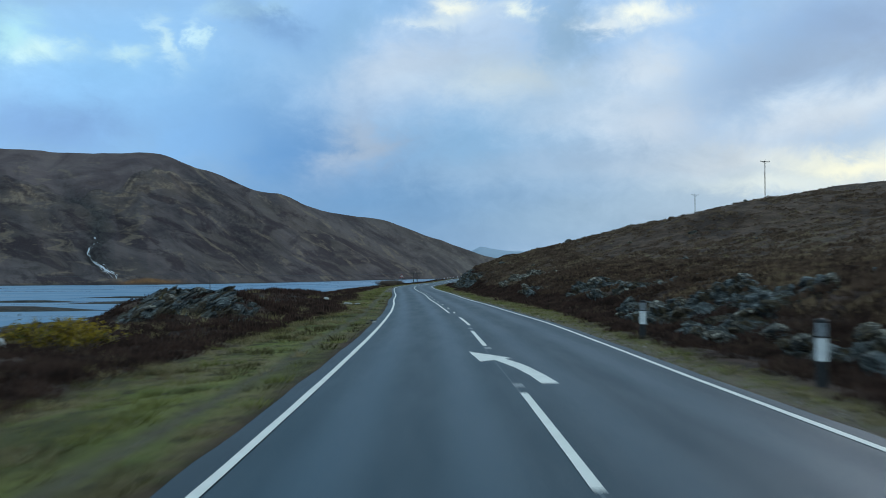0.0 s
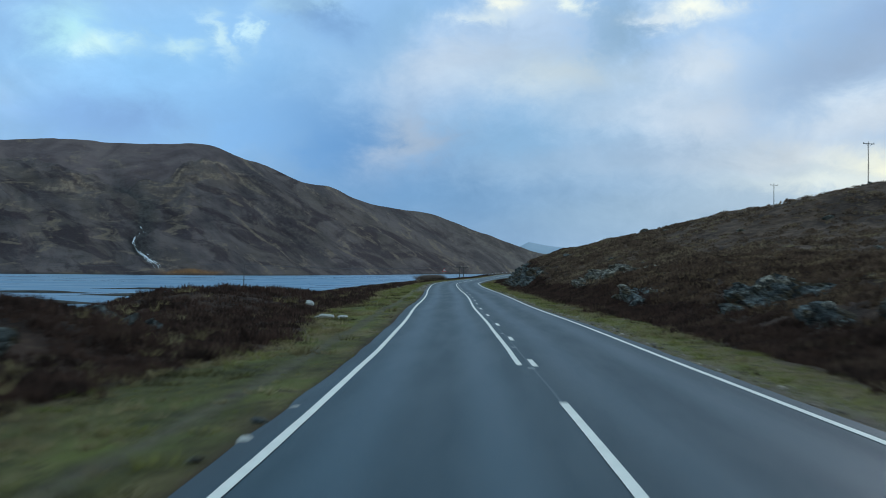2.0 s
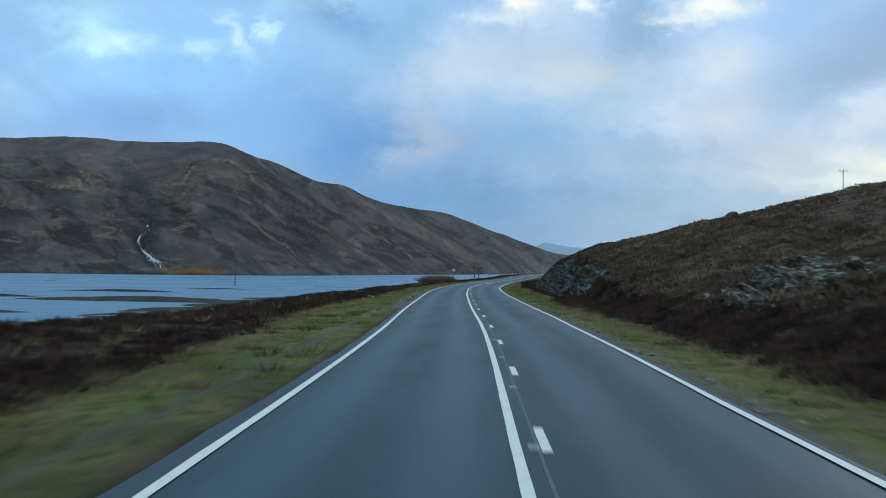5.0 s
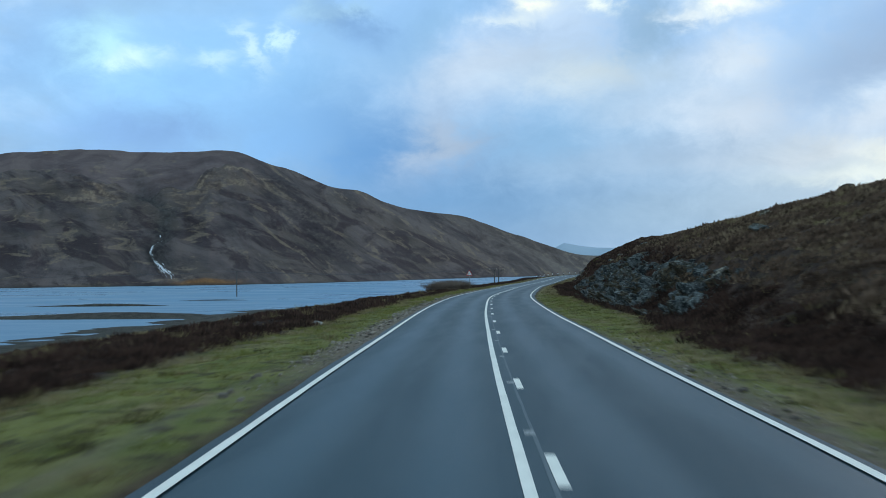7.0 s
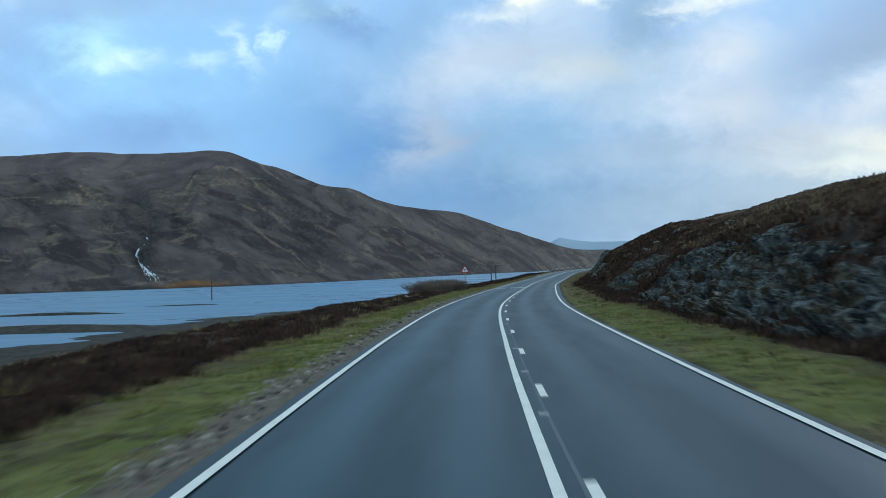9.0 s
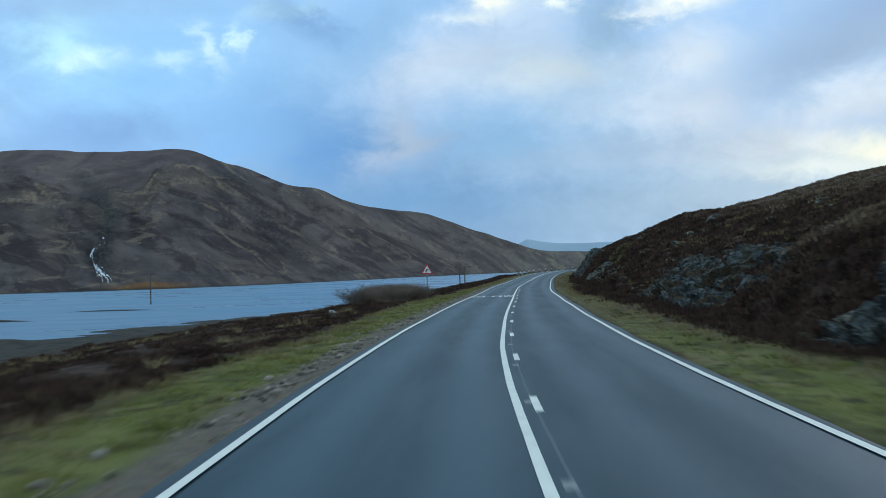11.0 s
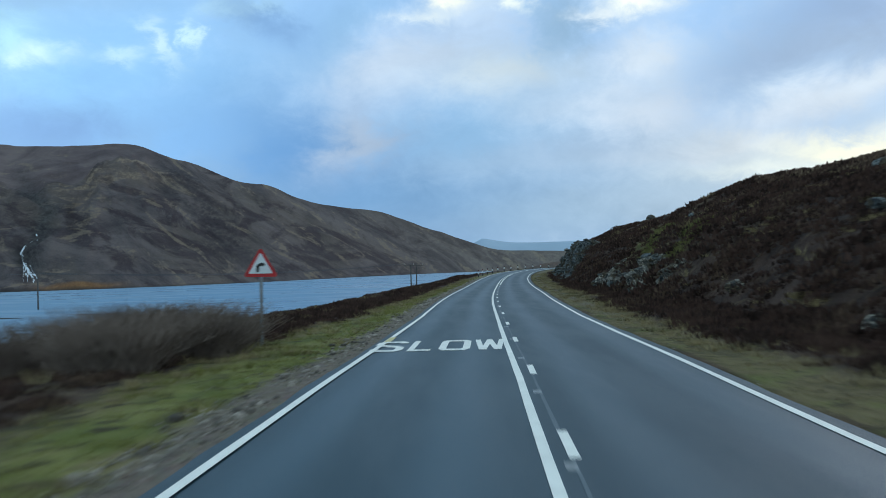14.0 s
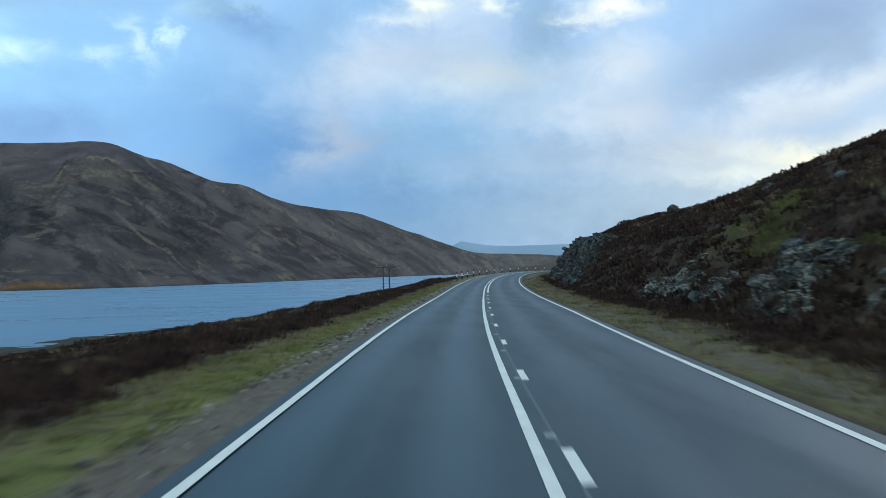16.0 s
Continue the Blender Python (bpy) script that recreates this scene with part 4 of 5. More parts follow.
part_mesh("stud_patch", ribbon("stud_patch", np.linspace(12.9, 13.4, 3), -0.07, 0.07, MARK - 0.002, WORN, 0.02, 58), road)
part_mesh("stud_patch", ribbon("stud_patch", np.linspace(20.3, 20.9, 3), -0.07, 0.07, MARK - 0.002, WORN, 0.02, 59), road)
part_mesh("stud_patch", ribbon("stud_patch", np.linspace(28.6, 29.1, 3), -0.07, 0.07, MARK - 0.002, WORN, 0.02, 57), road)

# arrow that sends traffic back to its own side
near_side = [(1.19, 17.473), (1.36, 16.60), (1.49, 15.85), (1.63, 14.55), (1.70, 13.35)]
far_side = [(1.42, 17.743), (1.64, 16.75), (1.76, 15.95), (1.90, 14.55), (1.98, 13.40)]
bm = bmesh.new()
bm.faces.new([bm.verts.new((x, y, MARK)) for x, y in ((0.89, 17.12), (1.57, 17.92), (0.73, 19.55))])
a_low, a_far = ([bm.verts.new((x, y, MARK)) for x, y in side] for side in (near_side, far_side))
for i in range(4):
    bm.faces.new((a_low[i + 1], a_far[i + 1], a_far[i], a_low[i]))
bm.normal_update()
for face in bm.faces:
    if face.normal.z < 0:
        face.normal_flip()
part("lane_arrow", bm, PAINT, road, "curved white arrow pointing back to the near lane")

# the word SLOW, stretched along the lane
LETTERS = {
    "S": [(0.97, 0.79), (0.97, 0.87), (0.80, 1.0), (0.20, 1.0), (0.02, 0.87), (0.02, 0.64), (0.20, 0.52), (0.80, 0.48), (0.98, 0.37), (0.98, 0.13), (0.80, 0.0), (0.20, 0.0), (0.03, 0.13), (0.03, 0.22)],
    "S_in": [(0.72, 0.79), (0.72, 0.84), (0.66, 0.87), (0.32, 0.87), (0.26, 0.84), (0.26, 0.68), (0.32, 0.645), (0.86, 0.60), (0.74, 0.33), (0.74, 0.16), (0.68, 0.13), (0.32, 0.13), (0.27, 0.16), (0.27, 0.22)],
}
QUADS = {
    "L": [[(0, 0.13), (0.25, 0.13), (0.25, 1), (0, 1)], [(0, 0), (0.92, 0), (0.92, 0.13), (0, 0.13)]],
    "O": [[(0, 0.13), (0.24, 0.17), (0.24, 0.83), (0, 0.87)], [(0.76, 0.17), (1, 0.13), (1, 0.87), (0.76, 0.83)], [(0.16, 0), (0.84, 0), (0.70, 0.13), (0.30, 0.13)], [(0.30, 0.87), (0.70, 0.87), (0.84, 1), (0.16, 1)],
          [(0, 0.13), (0.16, 0), (0.30, 0.13), (0.24, 0.17)], [(0.84, 0), (1, 0.13), (0.76, 0.17), (0.70, 0.13)], [(0.24, 0.83), (0.30, 0.87), (0.16, 1), (0, 0.87)], [(0.76, 0.83), (1, 0.87), (0.84, 1), (0.70, 0.87)]],
    "W": [[(0.15, 0), (0.275, 0.34), (0.18, 1), (0, 1)], [(0.15, 0), (0.38, 0), (0.275, 0.34)], [(0.38, 0), (0.5, 0.52), (0.41, 1), (0.275, 0.34)], [(0.5, 0.52), (0.59, 1), (0.41, 1)], [(0.62, 0), (0.725, 0.34), (0.59, 1), (0.5, 0.52)], [(0.62, 0), (0.85, 0), (0.725, 0.34)], [(0.85, 0), (1, 1), (0.82, 1), (0.725, 0.34)]],
}
# the S is two bows joined by a slanting waist
outer, inner = LETTERS["S"], LETTERS["S_in"]
QUADS["S"] = [[outer[i], inner[i], inner[i + 1], outer[i + 1]] for i in range(5)]
QUADS["S"] += [[(0.02, 0.64), (0.26, 0.68), (0.32, 0.64), (0.20, 0.52)], [(0.20, 0.52), (0.32, 0.64), (0.80, 0.49), (0.70, 0.37)], [(0.70, 0.37), (0.80, 0.49), (0.98, 0.37), (0.74, 0.33)]]
QUADS["S"] += [[outer[i], outer[i + 1], inner[i + 1], inner[i]] for i in range(8, 13)]
for ch, x0, w in (("S", -6.10, 0.68), ("L", -5.32, 0.50), ("O", -4.72, 0.62), ("W", -4.02, 0.62)):
    bm = bmesh.new()
    for loop in QUADS[ch]:
        vs = []
        for a, b in loop:
            x, y = x0 + a * w, 195.50 + b * 2.48
            y = y - 0.045 * (x + 4.7)
            x = x + 0.045 * (y - 197)
            vs.append(bm.verts.new((x, y, MARK + 0.005)))
        bm.faces.new(vs)
    bmesh.ops.remove_doubles(bm, verts=bm.verts[:], dist=0.0005)
    bm.normal_update()
    for face in bm.faces:
        if face.normal.z < 0:
            face.normal_flip()
    part("letter_" + ch.lower(), bm, PAINT, road, "painted white road letter " + ch)
part_mesh("yellow_mark", ribbon("yellow_mark", np.linspace(197.5, 199.3, 5), -2.80, -2.66, MARK + 0.003, YELLOW_PAINT, 0.01, 91), road, "short yellow stretch of the edge line")

# ---------------------------------------------------------------- crags
def cells(a, b, size, seed):
    """A number for each of the blocks into which a plane is broken, and how far inside its block a point lies."""
    a, b = a / size, b / size
    ia, ib = np.floor(a), np.floor(b)
    best, second, val = np.full(a.shape, 9.0), np.full(a.shape, 9.0), np.zeros(a.shape)
    for da in (-1, 0, 1):
        for db in (-1, 0, 1):
            ca, cb = ia + da, ib + db
            d = np.hypot(ca + lattice(ca, cb, seed) - a, cb + lattice(ca, cb, seed + 5) - b)
            near = d < best
            second = np.where(near, best, np.minimum(second, d))
            val = np.where(near, lattice(ca, cb, seed + 9), val)
            best = np.where(near, d, best)
    return val, second - best


def boulder_mesh(name, seed, mat, flat=0.7):
    rnd = random.Random(seed)
    bm = bmesh.new()
    bmesh.ops.create_icosphere(bm, subdivisions=3, radius=1.0)
    for v in bm.verts:
        v.co = Vector((v.co.x * 1.25, v.co.y, v.co.z * flat))
    for _ in range(11):
        n = Vector((rnd.gauss(0, 1), rnd.gauss(0, 1), rnd.gauss(0, 0.8))).normalized()
        d = rnd.uniform(0.45, 0.75)
        for v in bm.verts:
            over = v.co.dot(n) - d
            if over > 0:
                v.co -= n * over * 0.92
    for v in bm.verts:
        v.co += v.co.normalized() * 0.05 * noise.noise(v.co * 3.0 + Vector((seed, 0, 0)))
    me = bpy.data.meshes.new(name)
    bm.to_mesh(me)
    bm.free()
    me.materials.append(mat)
    return me


BLOCKS = [boulder_mesh("block", 220 + i, (ROCK, ROCK_PALE)[i % 2], 0.7) for i in range(6)]
CRAGS = []


def crag(y0, y1, u0, u1, seed, mat, label, cover=0.0, bulk=1.0, side=1, loose=0.9, largest=0.42):
    """Broken rock standing out of a bank: ledges, blocks and cracks, sunk into the turf at its rim."""
    ys, us = np.arange(y0, y1, 0.15), np.arange(u0, u1, 0.11)
    yy, uu = np.meshgrid(ys, us, indexing="ij")
    x = road_x(yy) + side * uu * slant(yy)
    z, _, _ = land(x, yy)
    big, rim = cells(yy + 0.4 * uu, 1.7 * uu, 1.7, seed)
    mid, rim2 = cells(yy * 1.0 + 0.3 * uu, 1.8 * uu + 0.1 * yy, 0.55, seed + 3)
    out = 0.75 * (big - 0.3) + 0.55 * (mid - 0.4) + 0.16 * fbm(x, yy, 0.6, 3, seed)
    out = out - 0.38 * step(0.15, 0.0, rim) - 0.24 * step(0.18, 0.0, rim2)
    edge = np.minimum(step(y0, y0 + 3.0, yy) * step(y1, y1 - 3.0, yy), step(u0, u0 + 0.7, uu) * step(u1, u1 - 1.3, uu))
    bare = step(cover - 0.2, cover + 0.12, fbm(x, yy, 3.6, 4, seed + 20) + 0.2)
    out = bulk * (out + 0.20) * edge * bare - 0.45 * (1 - edge * bare)
    x2, z2 = x - side * 0.75 * np.maximum(out, -0.3), z + 0.55 * out
    faces = grid_faces(len(ys), len(us))
    if side > 0:
        faces = faces[:, ::-1]
    ym = 0.5 * (y0 + y1)
    ob = thing("rock_outcrop", pose(0, 0, 0), label, "rock", "crags beside the road")
    part_mesh("rock_face", mesh_from("rock_face", np.stack([x2, yy, z2], -1).reshape(-1, 3), faces, mat), ob)
    # loose angular blocks lodged in the face
    rnd = random.Random(seed)
    solid = np.argwhere(edge * bare > 0.6)
    for k in range(min(int((y1 - y0) * loose), len(solid))):
        i, j = solid[rnd.randrange(len(solid))]
        b = new("block", BLOCKS[rnd.randrange(len(BLOCKS))])
        size = rnd.uniform(0.14, largest)
        b.matrix_world = pose(float(x2[i, j]), float(yy[i, j]), float(z2[i, j]), rnd.uniform(-20, 20), rnd.uniform(-25, 25), rnd.uniform(0, 360)) @ Matrix.Diagonal((size, size, size * 0.8, 1))
        b.parent = ob
    CRAGS.append((y0, y1, u0, u1, seed, cover, side))
    return ob


def on_crag(x, y, u):
    """Where bare rock shows, so that little grows there."""
    out = np.zeros(np.shape(x))
    for y0, y1, u0, u1, seed, cover, side in CRAGS:
        a = side * u
        inside = step(y0 + 0.5, y0 + 3, y) * step(y1 - 0.5, y1 - 3, y) * step(u0, u0 + 0.7, a) * step(u1, u1 - 1.0, a)
        out = np.maximum(out, inside * step(cover - 0.2, cover + 0.12, fbm(x, y, 3.6, 4, seed + 20) + 0.2))
    return out


crag(121, 161, 5.7, 9.9, 101, ROCK, "dark blue-grey broken rock cutting with pale ledges", 0.13, 1.35)
crag(168, 192, 6.3, 10.8, 104, ROCK_DARK, "dark blue-grey slab of rock above heather", -0.40, 1.0)
crag(9, 42, 5.9, 11.2, 102, ROCK, "low blue-grey boulder slope among heather", 0.06, 0.85, loose=3.2, largest=0.38)
crag(42, 63, 8.0, 12.5, 109, ROCK, "scattered blue-grey rocks in a heather slope", 0.28, 1.0)
crag(64, 75, 7.0, 9.6, 103, ROCK, "small pale-topped rock in a heather bank", 0.10, 1.1)
crag(219, 250, 6.8, 9.4, 105, ROCK_PALE, "lichen-covered grey rock face with grass on its ledges", 0.05, 1.0, loose=2.0)
crag(280, 320, 6.3, 12.0, 106, ROCK, "dark rocky headland at the bend of the road", -0.02, 1.2)
crag(34, 52, 8.4, 15.0, 107, ROCK, "grey rocky knoll between road and shore", 0.22, 1.0, side=-1)
crag(88, 104, 7.5, 14.0, 108, ROCK_PALE, "scattered pale rocks in the heather bank", 0.25, 1.0)


# ---------------------------------------------------------------- boulders
BOULDERS = [boulder_mesh("boulder", 200 + i, (ROCK_PALE, ROCK, PALE_STONE)[i % 3], (0.5, 0.7, 0.6, 0.55)[i % 4]) for i in range(8)]


def boulder(x, y, size, k, label, sink=0.35):
    z = float(land(np.array([x]), np.array([y]))[0][0])
    ob = new("boulder", BOULDERS[k % len(BOULDERS)])
    ob.matrix_world = pose(x, y, z + size * (0.5 - sink) * 0.6, random.uniform(-12, 12), random.uniform(-12, 12), random.uniform(0, 360)) @ Matrix.Diagonal((size, size, size * (0.55 if sink == 0.3 else 1.0), 1))
    return tagged(ob, label=label, category="boulder", group="boulders on the moor")


for x, y, s, k in ((8.1, 90.3, 0.75, 0), (9.3, 95.4, 0.7, 3), (6.9, 69.7, 0.5, 1), (30.0, 109.9, 0.5, 4), (14.0, 216.6, 0.7, 1), (10.2, 137.2, 0.6, 0), (13.5, 190.0, 0.6, 6), (11.0, 150.0, 0.5, 3), (12.6, 128.0, 0.3, 1)):
    boulder(x, y, s, k, "pale lichened boulder half sunk in heather")
for x, y, s, k in ((-5.9, 58.3, 0.34, 2), (-6.4, 58.9, 0.26, 5), (-5.3, 57.9, 0.24, 2), (-12.4, 182.5, 0.34, 5), (-9.8, 122.0, 0.28, 2), (-7.9, 63.0, 0.28, 1), (-11.5, 82.0, 0.55, 0), (-13.2, 78.0, 0.4, 3), (-2.50, 34.2, 0.10, 2), (-2.62, 35.3, 0.12, 1), (-2.66, 33.2, 0.10, 1), (-2.45, 36.4, 0.08, 5)):
    boulder(x, y, s, k, "pale stone lying in the grass verge", 0.3)
for x, y, s, k in ((9.7, 206.7, 0.50, 0), (6.2, 196.0, 0.40, 6), (5.3, 209.3, 0.45, 0), (4.1, 196.6, 0.32, 3), (6.9, 200.7, 0.42, 6), (12.8, 213.1, 0.55, 0), (8.4, 203.5, 0.35, 3)):
    boulder(x, y, s, k, "pale lichened rock showing through the heather bank", 0.08)
for x, y, s, k in ((22.9, 300.6, 0.85, 1), (21.8, 160.0, 0.75, 1)):
    boulder(x, y, s, k, "dark boulder standing on the skyline of the hill", 0.05)
for i in range(80):
    y = random.uniform(20, 290)
    u = 11 + 45 * random.random() ** 1.5
    boulder(float(road_x(y)) + u, y, random.uniform(0.18, 0.48), (0, 1, 3, 4, 6, 7)[i % 6], "small grey rock scattered on the moor")
for i in range(26):
    y = random.uniform(10, 300)
    u = -random.uniform(8, 30)
    boulder(float(road_x(y)) + u, y, random.uniform(0.15, 0.38), i, "small grey rock scattered above the shore")


# ---------------------------------------------------------------- plants
def tuft(seed, blades, spread, height, width, core=False, droop=0.4):
    """One plant: thin tapering blades round a middle, and a rough dark heart for a bush."""
    rnd = random.Random(seed)
    v, f = [], []
    if core:
        bm = bmesh.new()
        bmesh.ops.create_icosphere(bm, subdivisions=1, radius=1.0)
        for p in bm.verts:
            k = 0.75 + 0.4 * rnd.random()
            v.append((p.co.x * spread * k * 0.8, p.co.y * spread * k * 0.8, max(p.co.z * height * 0.62 * k + height * 0.15, -0.1)))
        bm.verts.index_update()
        f += [[p.index for p in face.verts] for face in bm.faces]
        bm.free()
    for _ in range(blades):
        a, r = rnd.uniform(0, 2 * math.pi), spread * rnd.random() ** 0.6 * 0.75
        x, y = r * math.cos(a), r * math.sin(a)
        tilt = droop * (0.3 + r / spread)
        h = height * rnd.uniform(0.6, 1.1) * (1 - 0.35 * r / spread)
        b = a + rnd.uniform(-0.8, 0.8)
        tip = (x + h * tilt * math.cos(b), y + h * tilt * math.sin(b), h)
        c = rnd.uniform(0, math.pi)
        w = width * rnd.uniform(0.6, 1.3)
        z0 = height * 0.25 * (1 - r / spread) if core else -0.03
        n = len(v)
        v += [(x - w * math.cos(c), y - w * math.sin(c), z0), (x + w * math.cos(c), y + w * math.sin(c), z0), tip]
        f.append([n, n + 1, n + 2])
    return np.array(v), np.array(f)


def scatter(name, x, y, z, size, templates, mat, label, category, seed, tall=1.0):
    rng = np.random.default_rng(seed)
    vs, fs, base = [], [], 0
    pick = rng.integers(0, len(templates), len(x))
    for k, (tv, tf) in enumerate(templates):
        i = np.nonzero(pick == k)[0]
        if not len(i):
            continue
        a = rng.uniform(0, 2 * np.pi, len(i))
        c, s = np.cos(a)[:, None], np.sin(a)[:, None]
        g = size[i][:, None]
        px = (tv[None, :, 0] * c - tv[None, :, 1] * s) * g + x[i][:, None]
        py = (tv[None, :, 0] * s + tv[None, :, 1] * c) * g + y[i][:, None]
        pz = tv[None, :, 2] * g * tall * rng.uniform(0.75, 1.2, len(i))[:, None] + z[i][:, None]
        vs.append(np.stack([px, py, pz], -1).reshape(-1, 3))
        fs.append((tf[None] + (np.arange(len(i)) * len(tv))[:, None, None]).reshape(-1, 3) + base)
        base += len(i) * len(tv)
    ob = new(name, mesh_from(name, np.concatenate(vs), np.concatenate(fs), mat))
    return tagged(ob, label=label, category=category, kind="stuff")


def sow(n, y0, y1, u0, u1, seed, bias=1.0):
    rng = np.random.default_rng(seed)
    y = rng.uniform(y0, y1, n)
    u = u0 + (u1 - u0) * rng.random(n) ** bias
    x = road_x(y) + u * slant(y)
    z, _, past = land(x, y)
    return x, y, z, u, rng.random(n)




def cushion(seed, spread, height, sprigs, fine=1.0):
    """A low heather bush: short sprigs that bristle from an uneven dome."""
    rnd = random.Random(seed)
    v, f = [], []
    for _ in range(sprigs):
        a, r = rnd.uniform(0, 2 * math.pi), rnd.random() ** 0.55
        x, y = spread * r * math.cos(a), spread * r * math.sin(a)
        z = height * (0.90 - 0.92 * r * r) * rnd.uniform(0.75, 1.15)
        q = rnd.uniform(0.035, 0.075)
        b, c = a + rnd.uniform(-1.2, 1.2), rnd.uniform(0, math.pi)
        lean = 0.25 + 0.8 * r
        w = rnd.uniform(0.040, 0.070) * fine
        k = len(v)
        v += [(x - w * math.cos(c), y - w * math.sin(c), z - 0.08), (x + w * math.cos(c), y + w * math.sin(c), z - 0.08), (x + q * lean * math.cos(b), y + q * lean * math.sin(b), z + q * 0.8)]
        f.append([k, k + 1, k + 2])
    return np.array(v), np.array(f)


HEATH_T = [cushion(300 + i, 0.54, 0.25, 44) for i in range(8)]
GRASS_T = [tuft(320 + i, 13, 0.20, 0.12, 0.009, False, 1.0) for i in range(6)]
STRAW_T = [tuft(340 + i, 24, 0.22, 0.26, 0.010, False, 1.1) for i in range(5)]
FINE_T = [cushion(380 + i, 0.54, 0.25, 90, 0.42) for i in range(8)]
TUSSOCK_T = [tuft(360 + i, 46, 0.34, 0.19, 0.013, False, 1.3) for i in range(6)]


def heather_bed(name, n, y0, y1, u0, u1, seed, lo, hi, bias=1.0, thin=0.0, mat=HEATHER, label="dense dark brown winter heather", kinds=None):
    x, y, z, u, r = sow(n, y0, y1, u0, u1, seed, bias)
    lump = fbm(x, y, 3.2, 3, 53)
    keep = (r > 0.72 * on_crag(x, y, u)) & (lump + 0.35 * (r - 0.5) > thin) & (z > WATER_Z + 1.0)
    near = np.abs(u) - 0.4 * fbm(x, y, 3.5, 4, 31)
    keep &= near > np.where(u < 0, turf_left(y), turf_right(y)) + 0.25
    x, y, z, r, lump = x[keep], y[keep], z[keep], r[keep], lump[keep]
    size = (lo + (hi - lo) * r) * (0.85 + 0.5 * np.clip(lump + 0.3, 0, 1)) * np.where(x < road_x(y), 1 - 0.28 * step(152, 158, y) * step(205, 192, y), 1)
    scatter(name, x, y, z - 0.05, size, kinds or HEATH_T, mat, label, "heather", seed)


heather_bed("heather", 2600, 0, 260, -8.5, -4.6, 406, 0.7, 1.1, 1.0, -0.5, kinds=FINE_T)
heather_bed("heather", 9800, -6, 330, -17, -6.0, 401, 0.7, 1.35, 1.0, -0.9, kinds=FINE_T)
heather_bed("heather", 4200, 0, 330, -34, -16, 402, 0.8, 1.4, 1.3, -0.4)
heather_bed("heather", 3600, 4, 260, 3.9, 7.4, 405, 0.8, 1.3, 1.0, -0.5, kinds=FINE_T)
heather_bed("heather", 1700, 4, 135, 6.0, 8.6, 407, 0.7, 1.3, 1.0, -0.7, kinds=FINE_T)
heather_bed("heather", 3400, 4, 90, 8.6, 20, 408, 0.7, 1.3, 1.0, -0.7, RUSSET, "russet moor heather and sedge on the hill")
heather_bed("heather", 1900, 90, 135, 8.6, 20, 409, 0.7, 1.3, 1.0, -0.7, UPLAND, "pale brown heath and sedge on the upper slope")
heather_bed("heather", 900, 135, 173, 6.0, 9.8, 410, 0.7, 1.3, 1.0, -0.7)
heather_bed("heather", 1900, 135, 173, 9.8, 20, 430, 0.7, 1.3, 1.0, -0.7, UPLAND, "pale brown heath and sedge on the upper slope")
heather_bed("heather", 6400, 173, 335, 6.0, 20, 403, 0.7, 1.4, 1.0, -0.7)
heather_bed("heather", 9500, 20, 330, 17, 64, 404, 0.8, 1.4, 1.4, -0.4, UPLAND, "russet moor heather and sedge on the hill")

x, y, z, u, r = sow(18000, -8, 300, -8.4, -3.2, 411)
keep = (r < (0.4 + 0.6 * step(70, 100, y)) * np.interp(left_line(y) - u, [0.38, 0.7, 1.2, 4.4, 5.4], [0.3, 0.7, 1, 1, 0.3]) * step(0.4, -0.4, -u - turf_left(y)) * np.where((left_line(y) - u < 1.05) & (y > 105), 0.15, 1) * np.where((np.abs(u - left_line(y) + margin_left(y) + 0.95) < 0.22) & (y < 105), 0.1, 1)) & (left_line(y) - u > margin_left(y) + 0.04)
scatter("verge_grass", x[keep], y[keep], z[keep], 0.45 + 0.5 * r[keep], GRASS_T, GRASS, "short yellow-green winter grass of the verge", "grass", 412)
x, y, z, u, r = sow(16000, 2, 300, 2.9, 7.0, 413)
keep = (r < np.interp(u - right_line(y), [0.3, 0.6, 1.3, 3.6, 4.6], [0.2, 0.7, 1, 0.9, 0.2]) * step(0.4, -0.4, u - turf_right(y)) * (1 - 0.88 * step(155, 172, y))) & (u > right_line(y) + margin_right(y) + 0.04)
scatter("verge_grass", x[keep], y[keep], z[keep], 0.45 + 0.5 * r[keep], GRASS_T, GRASS, "short yellow-green winter grass of the verge", "grass", 414)
x, y, z, u, r = sow(9000, -5, 310, -9.0, -4.2, 415)
edge = np.exp(-((-u - turf_left(y) + 0.4 * fbm(x, y, 3.5, 4, 31)) / 0.5) ** 2)
keep = fbm(x, y, 2, 3, 57) + 0.6 * edge + 0.15 * step(65, 50, y) > 0.28
scatter("dead_grass", x[keep], y[keep], z[keep], 0.40 + 0.45 * r[keep] ** 2, STRAW_T, STRAW, "tufts of straw-coloured dead grass", "grass", 416)
x, y, z, u, r = sow(7000, 2, 320, 3.4, 9, 417)
edge = np.exp(-((u - turf_right(y) - 0.4 * fbm(x, y, 3.5, 4, 31)) / 0.5) ** 2)
keep = fbm(x, y, 2, 3, 58) + 0.45 * edge + 0.3 * step(155, 175, y) * (u < turf_right(y)) > 0.28
scatter("dead_grass", x[keep], y[keep], z[keep], 0.40 + 0.45 * r[keep] ** 2, STRAW_T, STRAW, "tufts of straw-coloured dead grass", "grass", 418)
x, y, z, u, r = sow(8500, 20, 320, 11, 70, 419, 1.4)
keep = fbm(x, y, 7, 3, 59) > 0.06
